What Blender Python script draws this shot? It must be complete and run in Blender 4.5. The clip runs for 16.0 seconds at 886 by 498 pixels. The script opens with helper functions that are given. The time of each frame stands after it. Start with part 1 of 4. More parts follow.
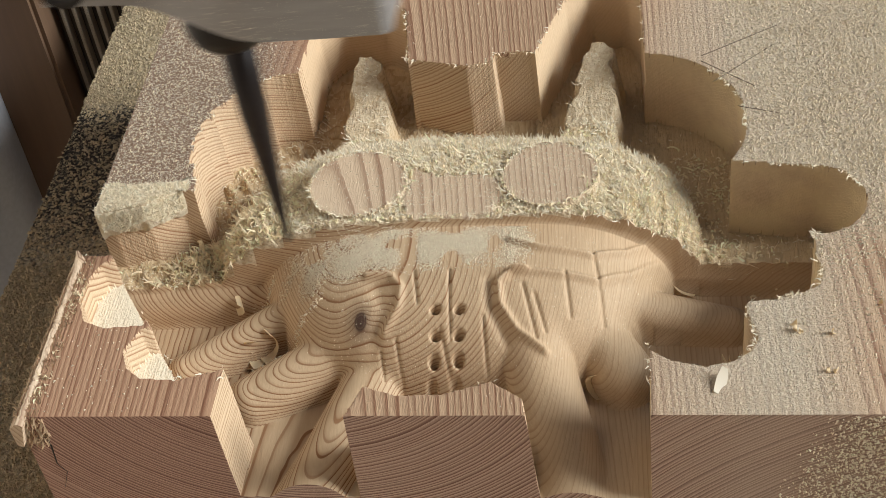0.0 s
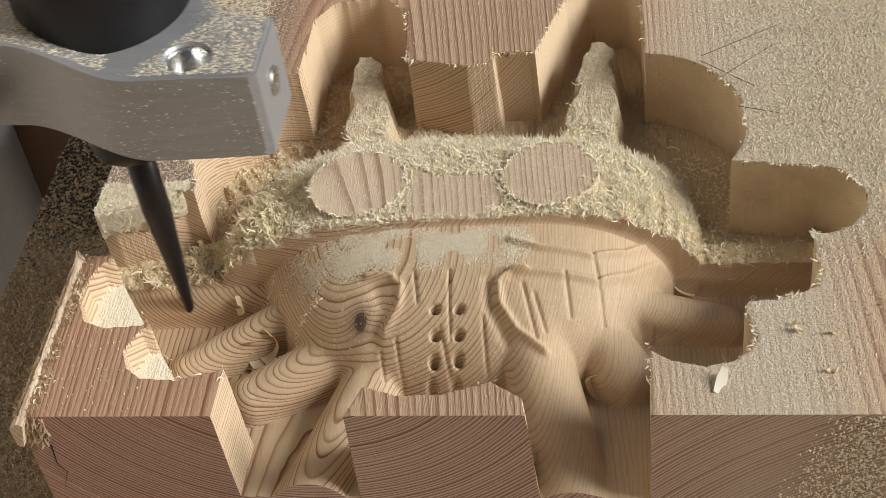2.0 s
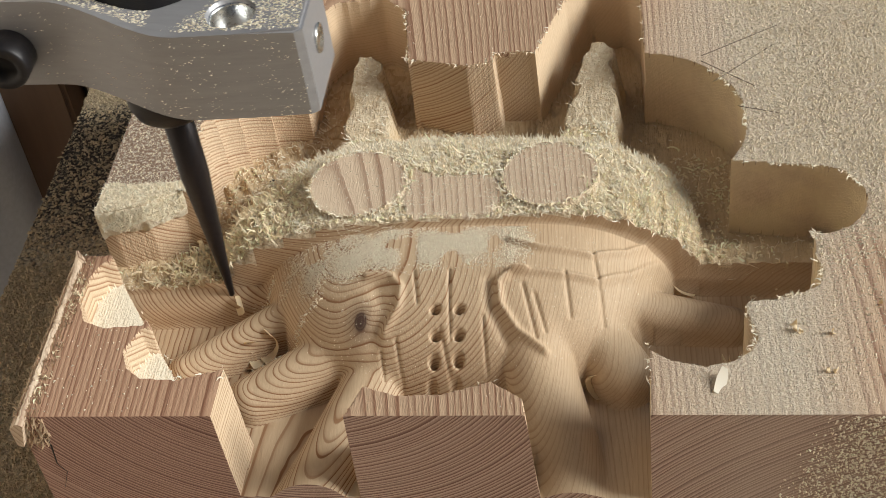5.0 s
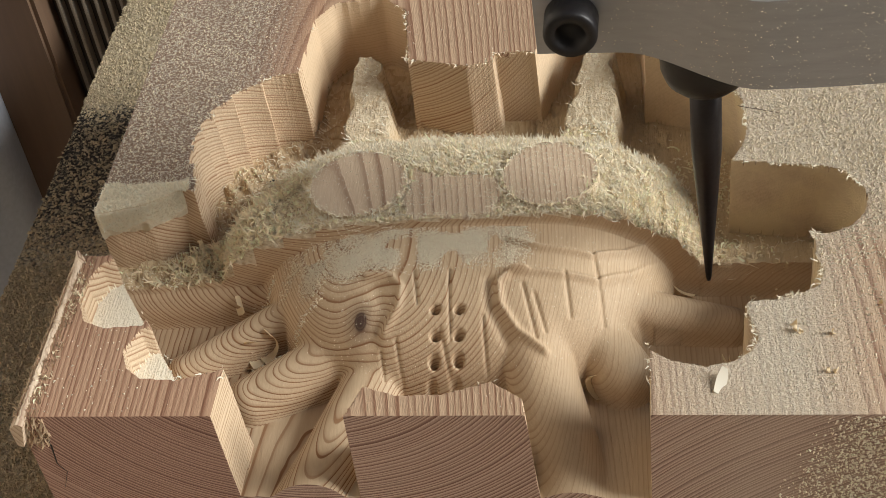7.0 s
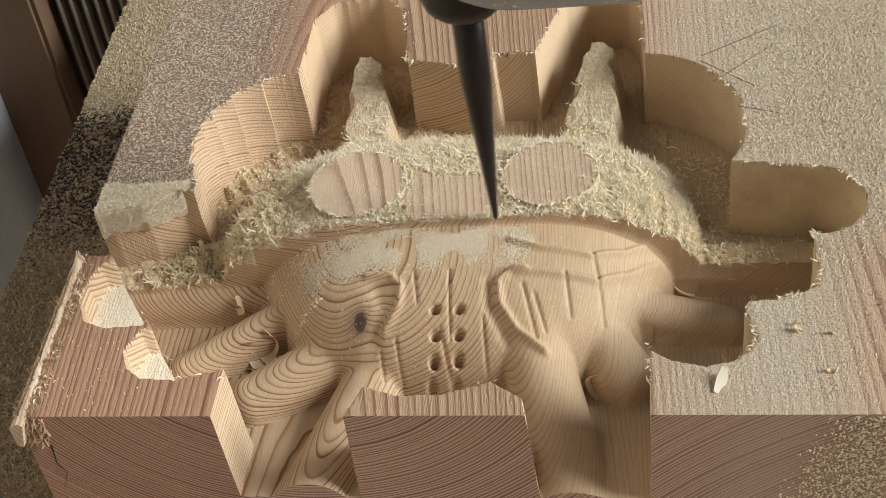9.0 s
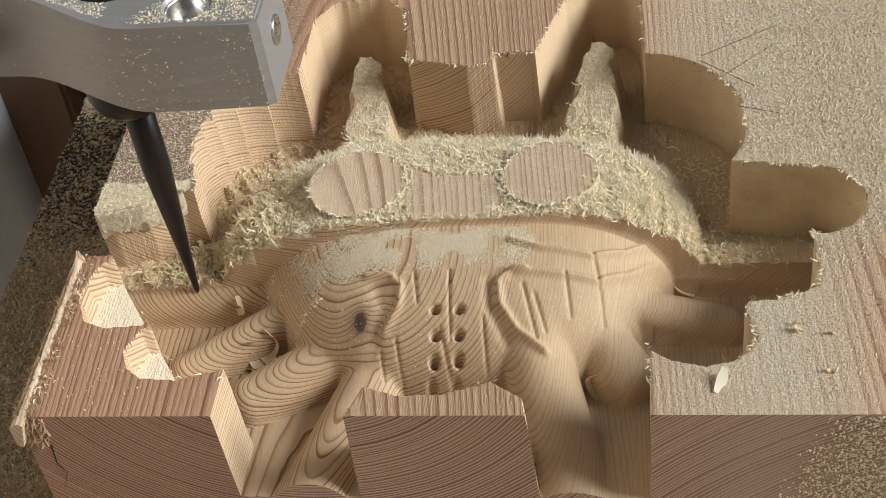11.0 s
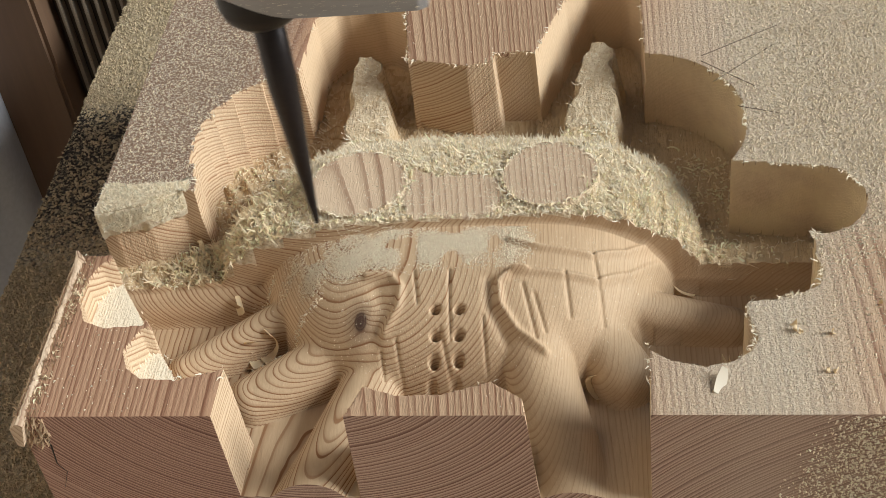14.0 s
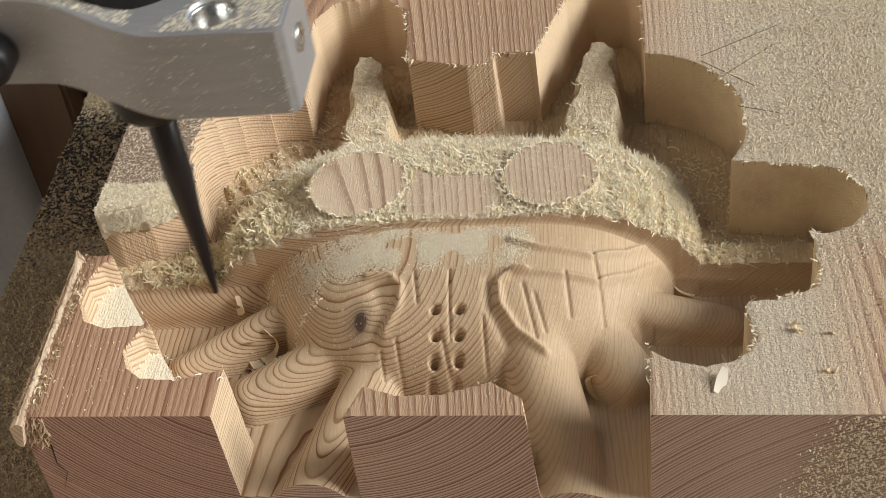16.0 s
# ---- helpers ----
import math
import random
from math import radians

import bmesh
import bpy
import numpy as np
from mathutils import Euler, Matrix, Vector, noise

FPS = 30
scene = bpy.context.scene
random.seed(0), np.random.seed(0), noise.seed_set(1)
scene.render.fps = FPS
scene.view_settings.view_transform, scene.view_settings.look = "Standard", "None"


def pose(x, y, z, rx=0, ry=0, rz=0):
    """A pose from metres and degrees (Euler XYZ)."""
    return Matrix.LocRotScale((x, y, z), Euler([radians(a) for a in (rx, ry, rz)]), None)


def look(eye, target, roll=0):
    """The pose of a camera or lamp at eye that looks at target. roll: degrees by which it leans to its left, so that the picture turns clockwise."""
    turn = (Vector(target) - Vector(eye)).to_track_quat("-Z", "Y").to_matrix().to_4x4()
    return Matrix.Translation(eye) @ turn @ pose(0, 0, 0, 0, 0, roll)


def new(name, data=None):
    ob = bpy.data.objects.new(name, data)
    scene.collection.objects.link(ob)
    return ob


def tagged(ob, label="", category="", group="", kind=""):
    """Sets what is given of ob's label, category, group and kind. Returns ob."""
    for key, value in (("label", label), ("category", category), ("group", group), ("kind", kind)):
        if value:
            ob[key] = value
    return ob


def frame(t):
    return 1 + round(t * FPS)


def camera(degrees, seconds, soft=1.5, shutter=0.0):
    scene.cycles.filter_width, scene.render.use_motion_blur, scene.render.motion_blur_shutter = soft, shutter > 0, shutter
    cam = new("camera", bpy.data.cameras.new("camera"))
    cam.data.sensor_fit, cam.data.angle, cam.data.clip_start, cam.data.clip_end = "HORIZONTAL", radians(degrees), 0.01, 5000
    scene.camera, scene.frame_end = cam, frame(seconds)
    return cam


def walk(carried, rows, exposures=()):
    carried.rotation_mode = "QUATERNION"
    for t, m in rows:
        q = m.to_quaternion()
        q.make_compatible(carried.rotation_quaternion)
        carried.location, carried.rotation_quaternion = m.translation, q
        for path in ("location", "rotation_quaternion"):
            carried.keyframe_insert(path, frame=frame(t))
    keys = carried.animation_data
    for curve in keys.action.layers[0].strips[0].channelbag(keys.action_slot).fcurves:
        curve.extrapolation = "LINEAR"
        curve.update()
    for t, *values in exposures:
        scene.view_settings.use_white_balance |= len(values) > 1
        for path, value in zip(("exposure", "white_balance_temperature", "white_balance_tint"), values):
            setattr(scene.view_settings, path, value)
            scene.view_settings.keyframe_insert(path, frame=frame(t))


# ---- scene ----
cam = camera(31.284, 16.0, soft=0.85, shutter=0.05)
VIEW = look((0.05206, -0.19300, 0.27839), (-0.00242, 0.04594, 0.05000), -9.986)
walk(cam, [(0.0, VIEW), (16.0, VIEW)], exposures=[(0.0, -0.41, 6100, 8), (16.0, -0.41, 6100, 8)])

# ---- world and light ----
world = bpy.data.worlds.new("world")
scene.world = world
world.use_nodes = True
SUN = Vector((0.86, -0.02, 0.47)).normalized()
wn = world.node_tree
sky = wn.nodes.new("ShaderNodeTexSky")
sky.sky_type = "NISHITA"
sky.sun_disc = False
sky.sun_elevation = math.asin(SUN.z)
sky.sun_rotation = math.atan2(SUN.x, SUN.y)
wn.links.new(sky.outputs[0], wn.nodes["Background"].inputs[0])
wn.nodes["Background"].inputs[1].default_value = 0.05
sun_data = bpy.data.lights.new("sun", "SUN")
sun_data.energy = 6.1
sun_data.angle = radians(27.0)
sun_data.color = (1.0, 0.955, 0.87)
sun = new("sun", sun_data)
sun.matrix_world = look(SUN, (0, 0, 0))


# ---- materials ----
class Nodes:
    """A short way to write node trees."""

    def __init__(self, name):
        self.mat = bpy.data.materials.new(name)
        self.mat.use_nodes = True
        self.tree = self.mat.node_tree
        self.bsdf = self.tree.nodes["Principled BSDF"]

    def add(self, kind, **inputs):
        n = self.tree.nodes.new(kind)
        for key, value in inputs.items():
            self.put(n.inputs[int(key[1:]) if key[0] == "i" and key[1:].isdigit() else key.replace("_", " ")], value)
        return n

    def put(self, socket, value):
        if isinstance(value, bpy.types.NodeSocket):
            self.tree.links.new(value, socket)
        else:
            socket.default_value = value

    def math(self, op, a, b=0.0, c=0.0, clamp=False):
        n = self.tree.nodes.new("ShaderNodeMath")
        n.operation, n.use_clamp = op, clamp
        for i, v in enumerate((a, b, c)):
            self.put(n.inputs[i], v)
        return n.outputs[0]

    def coords(self, scale=1000.0):
        tc = self.add("ShaderNodeTexCoord")
        mp = self.add("ShaderNodeMapping", Vector=tc.outputs["Object"])
        mp.inputs["Scale"].default_value = (scale,) * 3 if isinstance(scale, float) else scale
        return mp.outputs[0]

    def noise(self, vec, scale, detail=3.0, rough=0.55):
        n = self.add("ShaderNodeTexNoise", Vector=vec, Scale=scale, Detail=detail, Roughness=rough)
        return n.outputs["Fac"]

    def ramp(self, fac, stops):
        n = self.add("ShaderNodeValToRGB", Fac=fac)
        el = n.color_ramp.elements
        while len(el) < len(stops):
            el.new(0.5)
        for e, (p, col) in zip(el, stops):
            e.position, e.color = p, (*col, 1) if len(col) == 3 else col
        return n.outputs[0]

    def mix(self, fac, a, b, blend="MIX"):
        n = self.tree.nodes.new("ShaderNodeMix")
        n.data_type, n.blend_type = "RGBA", blend
        self.put(n.inputs[0], fac)
        for i, v in ((6, a), (7, b)):
            self.put(n.inputs[i], (*v, 1) if isinstance(v, tuple) and len(v) == 3 else v)
        return n.outputs[2]

    def bump(self, height, strength, distance):
        n = self.add("ShaderNodeBump", Strength=strength, Distance=distance, Height=height)
        self.put(self.bsdf.inputs["Normal"], n.outputs[0])

    def set(self, **kw):
        for key, value in kw.items():
            self.put(self.bsdf.inputs[key.replace("_", " ")], value)
        return self


KNOT = (-20.0, 33.6)


def pine(name, light, dark, fuzz=0.0, film_right=0.0, contrast=1.0, cut=0.0, dusty=False, late=0.62, end=1.0, fade=0.0, tooth=1.0, spacing=1.0):
    """Sawn or milled pine: growth rings about a pith that lies over the block and runs along y, with one knot."""
    n = Nodes(name)
    v = n.coords()
    s = n.add("ShaderNodeSeparateXYZ", Vector=v)
    x, y, z = s.outputs
    slow = n.noise(n.coords((14.0, 5.0, 14.0)), 1.0, 2.0)
    wob = n.noise(n.coords((90.0, 16.0, 90.0)), 1.0, 2.0)
    lean = n.math("MULTIPLY", y, 0.085)
    # two staves glued side by side, each with its own pith
    stave = n.math("GREATER_THAN", x, 37.0)
    dx = n.math("ADD", n.math("ADD", x, n.math("ADD", 26.0, n.math("MULTIPLY", stave, -148.0))), n.math("MULTIPLY", lean, n.math("SUBTRACT", 1.0, stave)))
    dz = n.math("SUBTRACT", z, n.math("ADD", n.math("ADD", 80.0, n.math("MULTIPLY", stave, -131.0)), n.math("MULTIPLY", y, 0.05)))
    r = n.math("SQRT", n.math("ADD", n.math("MULTIPLY", dx, dx), n.math("MULTIPLY", dz, dz)))
    r = n.math("ADD", r, n.math("MULTIPLY", slow, 2.5))
    r = n.math("ADD", r, n.math("MULTIPLY", wob, 0.5))
    kx, ky = n.math("SUBTRACT", x, KNOT[0]), n.math("MULTIPLY", n.math("SUBTRACT", y, KNOT[1]), 0.8)
    kd = n.math("SQRT", n.math("ADD", n.math("MULTIPLY", kx, kx), n.math("MULTIPLY", ky, ky)))
    pull = n.math("POWER", 2.718, n.math("MULTIPLY", kd, -0.22))
    r = n.math("ADD", r, n.math("MULTIPLY", pull, 4.0))
    uneven = n.add("ShaderNodeTexNoise", Scale=1.0, Detail=2.0)
    uneven.noise_dimensions = "1D"
    n.put(uneven.inputs["W"], n.math("MULTIPLY", r, 0.33))
    r = n.math("ADD", r, n.math("MULTIPLY", uneven.outputs[0], 1.3))
    ring = n.math("FRACT", n.math("DIVIDE", r, spacing))
    strong = n.add("ShaderNodeTexWhiteNoise")
    strong.noise_dimensions = "1D"
    n.put(strong.inputs["W"], n.math("FLOOR", n.math("DIVIDE", r, spacing)))
    grow = n.noise(n.coords((20.0, 20.0, 20.0)), 1.0, 1.0)
    fine = n.noise(n.coords((1500.0, 160.0, 1500.0)), 1.0, 2.0)
    base = n.ramp(ring, [(0.0, light), (late - 0.25, light), (late, tuple(a * 0.6 + b * 0.4 for a, b in zip(light, dark))), (0.84, dark), (0.95, dark), (1.0, light)])
    clear = n.math("SUBTRACT", 1.0, n.math("MULTIPLY", n.add("ShaderNodeMapRange", i0=x, i1=-4.0, i2=22.0).outputs[0], fade))
    col = n.mix(n.math("MULTIPLY", n.math("MULTIPLY", n.math("ADD", n.math("MULTIPLY", strong.outputs[0], 0.5), 0.5), contrast), clear), light, base)
    # the outer stave is redder
    if dusty or late == 0.50:
        col = n.mix(n.math("LESS_THAN", x, -43.0), col, (0.82, 0.73, 0.70), "MULTIPLY")
    col = n.mix(n.math("MULTIPLY", fine, 0.30), col, tuple(a * 0.72 for a in dark), "MIX")
    col = n.mix(n.math("MULTIPLY", grow, 0.35), col, (0.50, 0.30, 0.20), "SOFT_LIGHT")
    # fibres run along y: faces across them show dense, darker end grain
    facing = n.add("ShaderNodeSeparateXYZ", Vector=n.add("ShaderNodeNewGeometry").outputs["Normal"]).outputs[1]
    across = n.add("ShaderNodeMapRange", i0=n.math("ABSOLUTE", facing), i1=0.35, i2=0.95).outputs[0]
    col = n.mix(n.math("MULTIPLY", across, end), col, (0.70, 0.58, 0.53), "MULTIPLY")
    core = n.ramp(n.math("DIVIDE", kd, 7.5), [(0.0, (1, 1, 1)), (0.10, (1, 1, 1)), (0.125, (0.9, 0.9, 0.9)), (0.15, (1, 1, 1)), (0.20, (0.55, 0.55, 0.55)), (0.34, (0.25, 0.25, 0.25)), (0.6, (0, 0, 0))])
    col = n.mix(n.math("MULTIPLY", core, 0.95), col, (0.05, 0.025, 0.02))
    if fuzz:
        f1 = n.noise(n.coords((900.0, 900.0, 900.0)), 1.0, 4.0, 0.7)
        raised = n.add("ShaderNodeMapRange", i0=z, i1=32.0, i2=37.0, i3=0.12, i4=1.0).outputs[0]
        col = n.mix(n.math("MULTIPLY", n.math("MULTIPLY", n.math("SUBTRACT", f1, 0.30, clamp=True), 3.0 * fuzz, clamp=True), raised), col, (0.82, 0.72, 0.54))
    if dusty:
        # a film of fine saw dust on the right; on the left dust specks over darker brown
        def rise(v, a, b):
            return n.add("ShaderNodeMapRange", i0=v, i1=a, i2=b).outputs[0]
        cloud = n.noise(n.coords((45.0, 45.0, 45.0)), 1.0, 3.0)
        speck = n.noise(n.coords((1300.0, 1300.0, 1300.0)), 1.0, 3.0, 0.75)
        high = rise(z, 49.0, 49.8)
        right = n.math("MULTIPLY", n.math("MULTIPLY", rise(x, 34.0, 60.0), high), n.math("ADD", cloud, 0.25), clamp=True)
        bare = n.math("MULTIPLY", rise(n.math("ADD", x, n.math("MULTIPLY", cloud, 14.0)), 76.0, 92.0), rise(y, 66.0, 44.0))
        right = n.math("MULTIPLY", right, n.math("SUBTRACT", 1.0, n.math("MULTIPLY", bare, 0.92)))
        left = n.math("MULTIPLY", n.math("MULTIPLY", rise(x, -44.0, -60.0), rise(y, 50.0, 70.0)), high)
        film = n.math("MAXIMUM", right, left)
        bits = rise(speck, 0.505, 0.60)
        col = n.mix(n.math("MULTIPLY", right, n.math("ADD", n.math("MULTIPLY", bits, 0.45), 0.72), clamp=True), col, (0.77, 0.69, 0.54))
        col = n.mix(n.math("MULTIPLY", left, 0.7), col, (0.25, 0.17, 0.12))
        col = n.mix(n.math("MULTIPLY", n.math("MULTIPLY", left, bits), 0.9), col, (0.70, 0.63, 0.52))
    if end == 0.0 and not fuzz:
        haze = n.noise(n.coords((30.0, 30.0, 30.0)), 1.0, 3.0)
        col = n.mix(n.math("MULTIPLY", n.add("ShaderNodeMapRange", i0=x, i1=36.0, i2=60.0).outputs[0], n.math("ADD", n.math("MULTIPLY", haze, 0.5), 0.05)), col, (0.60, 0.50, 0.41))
    if film_right:
        # fine dust clings to the bays on one side
        clinging = n.noise(n.coords((70.0, 70.0, 70.0)), 1.0, 4.0)
        side = n.add("ShaderNodeMapRange", i0=x, i1=34.0, i2=62.0).outputs[0]
        col = n.mix(n.math("MULTIPLY", n.math("MULTIPLY", side, film_right), n.add("ShaderNodeMapRange", i0=clinging, i1=0.36, i2=0.58).outputs[0]), col, (0.80, 0.66, 0.43))
    grain = n.noise(n.coords((2600.0, 300.0, 2600.0)), 1.0, 3.0)
    h = n.math("ADD", n.math("MULTIPLY", ring, 0.5 * tooth), n.math("MULTIPLY", grain, tooth))
    if cut:
        lines = n.math("SINE", n.math("MULTIPLY", y, 6.2832 / 0.8))
        h = n.math("ADD", h, n.math("MULTIPLY", lines, cut))
    if fuzz:
        h = n.math("ADD", h, n.math("MULTIPLY", n.math("MULTIPLY", f1, raised), 3.0 * fuzz))
    if dusty:
        h = n.math("ADD", h, n.math("MULTIPLY", n.math("MULTIPLY", speck, film), 8.0))
    n.bump(h, 0.7, 0.0004 + 0.0006 * fuzz)
    n.set(Base_Color=col, Roughness=0.62, Specular_IOR_Level=0.3)
    return n.mat


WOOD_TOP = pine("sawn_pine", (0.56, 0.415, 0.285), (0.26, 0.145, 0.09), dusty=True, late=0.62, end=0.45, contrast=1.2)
WOOD_CUT = pine("milled_pine", (0.625, 0.495, 0.335), (0.27, 0.14, 0.065), late=0.76, end=0.25, fade=0.7, contrast=1.2, tooth=0.35, spacing=0.74)
WOOD_WALL = pine("milled_wall_pine", (0.74, 0.60, 0.42), (0.34, 0.19, 0.10), late=0.62, end=0.2, contrast=1.0, fade=0.9, spacing=0.8, film_right=0.9)
WOOD_EAR = pine("smooth_wall_pine", (0.72, 0.575, 0.40), (0.50, 0.35, 0.21), late=0.7, end=0.15, contrast=0.45, fade=0.6, spacing=0.8, tooth=0.4)
WOOD_ROUGH = pine("roughed_pine", (0.66, 0.53, 0.34), (0.40, 0.26, 0.13), fuzz=0.8, end=0.3, fade=0.8)
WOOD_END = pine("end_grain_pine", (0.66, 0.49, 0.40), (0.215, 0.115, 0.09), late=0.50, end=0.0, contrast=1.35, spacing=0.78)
WOOD_BOSS = pine("dust_rubbed_pine", (0.70, 0.575, 0.43), (0.30, 0.195, 0.13), late=0.68, end=0.3, contrast=0.9, tooth=0.6)
FUR = pine("furry_pine", (0.90, 0.82, 0.66), (0.82, 0.72, 0.54), fuzz=0.35, contrast=0.3, end=0.0)


def shaving_material(name, colour, spread):
    n = Nodes(name)
    g = n.add("ShaderNodeNewGeometry")
    rnd = g.outputs["Random Per Island"]
    lo = tuple(c * (1 - spread) for c in colour)
    col = n.ramp(rnd, [(0.0, lo), (0.5, colour), (1.0, tuple(min(0.9, c * (1 + spread)) for c in colour))])
    n.set(Base_Color=col, Roughness=0.75, Specular_IOR_Level=0.2)
    tr = n.add("ShaderNodeBsdfTranslucent", Color=col)
    mixer = n.add("ShaderNodeMixShader", i0=0.3, i1=n.bsdf.outputs[0], i2=tr.outputs[0])
    n.put(n.tree.nodes["Material Output"].inputs[0], mixer.outputs[0])
    return n.mat


FIBRE = shaving_material("wood_fibre", (0.97, 0.885, 0.72), 0.10)
DUST = shaving_material("saw_dust", (0.78, 0.69, 0.54), 0.16)
PALE_DUST = shaving_material("fine_pale_dust", (0.90, 0.81, 0.66), 0.08)
CHIP_BROWN = shaving_material("torn_brown_fibre", (0.50, 0.37, 0.24), 0.3)
DUST_DARK = shaving_material("floor_dust", (0.54, 0.455, 0.31), 0.3)
CHIP_CREAM = shaving_material("cream_crumb", (0.92, 0.79, 0.57), 0.14)


def plain(name, colour, rough, metal=0.0, grain=0.0, size=300.0, stretch=(1, 1, 1), spec=0.5):
    n = Nodes(name)
    f = n.noise(n.coords(tuple(size * a for a in stretch)), 1.0, 4.0, 0.65)
    b = n.noise(n.coords(tuple(size * 0.08 * a for a in stretch)), 1.0, 3.0)
    col = n.mix(f, tuple(c * (1 - grain) for c in colour), tuple(min(1, c * (1 + grain)) for c in colour))
    col = n.mix(n.math("MULTIPLY", b, 0.5), col, tuple(c * (1 - grain) for c in colour))
    n.bump(f, 0.25, 0.0002)
    n.set(Base_Color=col, Roughness=n.math("ADD", n.math("MULTIPLY", f, 0.2), rough - 0.1), Metallic=metal, Specular_IOR_Level=spec)
    return n.mat


ALUMINIUM = plain("dusty_aluminium", (0.39, 0.385, 0.395), 0.45, 0.5, 0.22, 700.0, (0.12, 1, 1))
BRIGHT_METAL = plain("bright_steel", (0.72, 0.72, 0.70), 0.28, 1.0, 0.1)
STEEL_DARK = plain("dark_coated_steel", (0.030, 0.026, 0.028), 0.38, 0.6, 0.35, 900.0)
BLACK = plain("black_oxide", (0.016, 0.014, 0.015), 0.45, 0.3, 0.4, 800.0)


def dusty_board():
    """Dark board under saw dust that lies thick at both ends and thin between."""
    n = Nodes("dusty_board")
    v = n.coords()
    y = n.add("ShaderNodeSeparateXYZ", Vector=v).outputs[1]
    fine = n.noise(n.coords((900.0, 900.0, 900.0)), 1.0, 4.0, 0.75)
    cloud = n.noise(n.coords((60.0, 60.0, 60.0)), 1.0, 3.0)
    far = n.add("ShaderNodeMapRange", i0=n.math("ADD", y, n.math("MULTIPLY", cloud, 40.0)), i1=175.0, i2=190.0).outputs[0]
    near = n.add("ShaderNodeMapRange", i0=n.math("ADD", y, n.math("MULTIPLY", cloud, 60.0)), i1=150.0, i2=90.0).outputs[0]
    much = n.math("MAXIMUM", far, n.math("MULTIPLY", near, 0.95))
    mask = n.add("ShaderNodeMapRange", i0=n.math("ADD", fine, n.math("MULTIPLY", much, 0.32)), i1=0.50, i2=0.68).outputs[0]
    col = n.mix(mask, (0.030, 0.026, 0.024), (0.46, 0.385, 0.27))
    n.bump(fine, 0.8, 0.0012)
    n.set(Base_Color=col, Roughness=0.9, Specular_IOR_Level=0.2)
    return n.mat


BOARD = dusty_board()
FLOOR_PAINT = plain("worn_floor", (0.22, 0.17, 0.13), 0.8, 0.0, 0.4, 60.0)
POST = plain("brown_timber", (0.135, 0.080, 0.047), 0.7, 0.0, 0.35, 260.0, (1, 1, 0.08))
# paint of the two added walls that bounce warm light
BOUNCE_PAINT = plain("warm_bounce_paint", (0.64, 0.56, 0.46), 0.9, 0.0, 0.06, 20.0)
SLATS = plain("dark_ribbed_cover", (0.055, 0.040, 0.030), 0.6, 0.0, 0.3)
RIBS = plain("pale_rib", (0.30, 0.26, 0.21), 0.6, 0.0, 0.3)
CYLINDER = plain("grey_steel_column", (0.48, 0.50, 0.55), 0.5, 0.4, 0.25, 500.0)


# ---- mesh helpers ----
def part(name, mesh, material, parent, label="", smooth=False):
    if isinstance(mesh, bmesh.types.BMesh):
        me = bpy.data.meshes.new(name)
        mesh.to_mesh(me)
        mesh.free()
    else:
        me = mesh
    me.materials.append(material)
    if smooth:
        me.polygons.foreach_set("use_smooth", [True] * len(me.polygons))
    ob = new(name, me)
    ob.parent = parent
    return tagged(ob, label)


def from_arrays(name, verts, faces):
    me = bpy.data.meshes.new(name)
    me.from_pydata(verts.tolist() if hasattr(verts, "tolist") else verts, [], faces.tolist() if hasattr(faces, "tolist") else faces)
    me.update()
    return me


def box(lo, hi, bevel=0.0, segments=2):
    bm = bmesh.new()
    bmesh.ops.create_cube(bm, size=1)
    for v in bm.verts:
        v.co = Vector([lo[i] + (v.co[i] + 0.5) * (hi[i] - lo[i]) for i in range(3)])
    if bevel:
        bmesh.ops.bevel(bm, geom=bm.edges[:], offset=bevel, segments=segments, affect="EDGES")
    return bm


def lathe(profile, steps=40, centre=(0, 0), axis="z"):
    """A turned body: rows of (radius, height)."""
    bm = bmesh.new()
    rings = []
    for rad, h in profile:
        ring = []
        for i in range(steps):
            a = 2 * math.pi * i / steps
            p = (centre[0] + rad * math.cos(a), centre[1] + rad * math.sin(a), h)
            if axis == "y":
                p = (centre[0] + rad * math.cos(a), -h, centre[1] + rad * math.sin(a))
            if axis == "x":
                p = (h, centre[0] + rad * math.cos(a), centre[1] + rad * math.sin(a))
            ring.append(bm.verts.new(p))
        rings.append(ring)
    for a, b in zip(rings, rings[1:]):
        for i in range(steps):
            bm.faces.new((a[i], a[(i + 1) % steps], b[(i + 1) % steps], b[i]))
    bm.faces.new(rings[0][::-1])
    bm.faces.new(rings[-1])
    bmesh.ops.recalc_face_normals(bm, faces=bm.faces[:])
    return bm


def extrude(outline, z0, z1, bevel=0.0):
    bm = bmesh.new()
    lo = [bm.verts.new((x, y, z0)) for x, y in outline]
    hi = [bm.verts.new((x, y, z1)) for x, y in outline]
    n = len(outline)
    for i in range(n):
        bm.faces.new((lo[i], lo[(i + 1) % n], hi[(i + 1) % n], hi[i]))
    bm.faces.new(lo[::-1])
    top = bm.faces.new(hi)
    if bevel:
        bmesh.ops.bevel(bm, geom=list(top.edges), offset=bevel, segments=2, affect="EDGES")
    bmesh.ops.recalc_face_normals(bm, faces=bm.faces[:])
    return bm


# ---- the carved block: heights in millimetres over the table ----
TOP, FLOOR, ROUGH, EDGE = 50.0, 24.5, 29.0, 56.2
X0, X1, Y0, Y1, CELL = -84.0, 104.0, 0.0, 160.0, 0.32


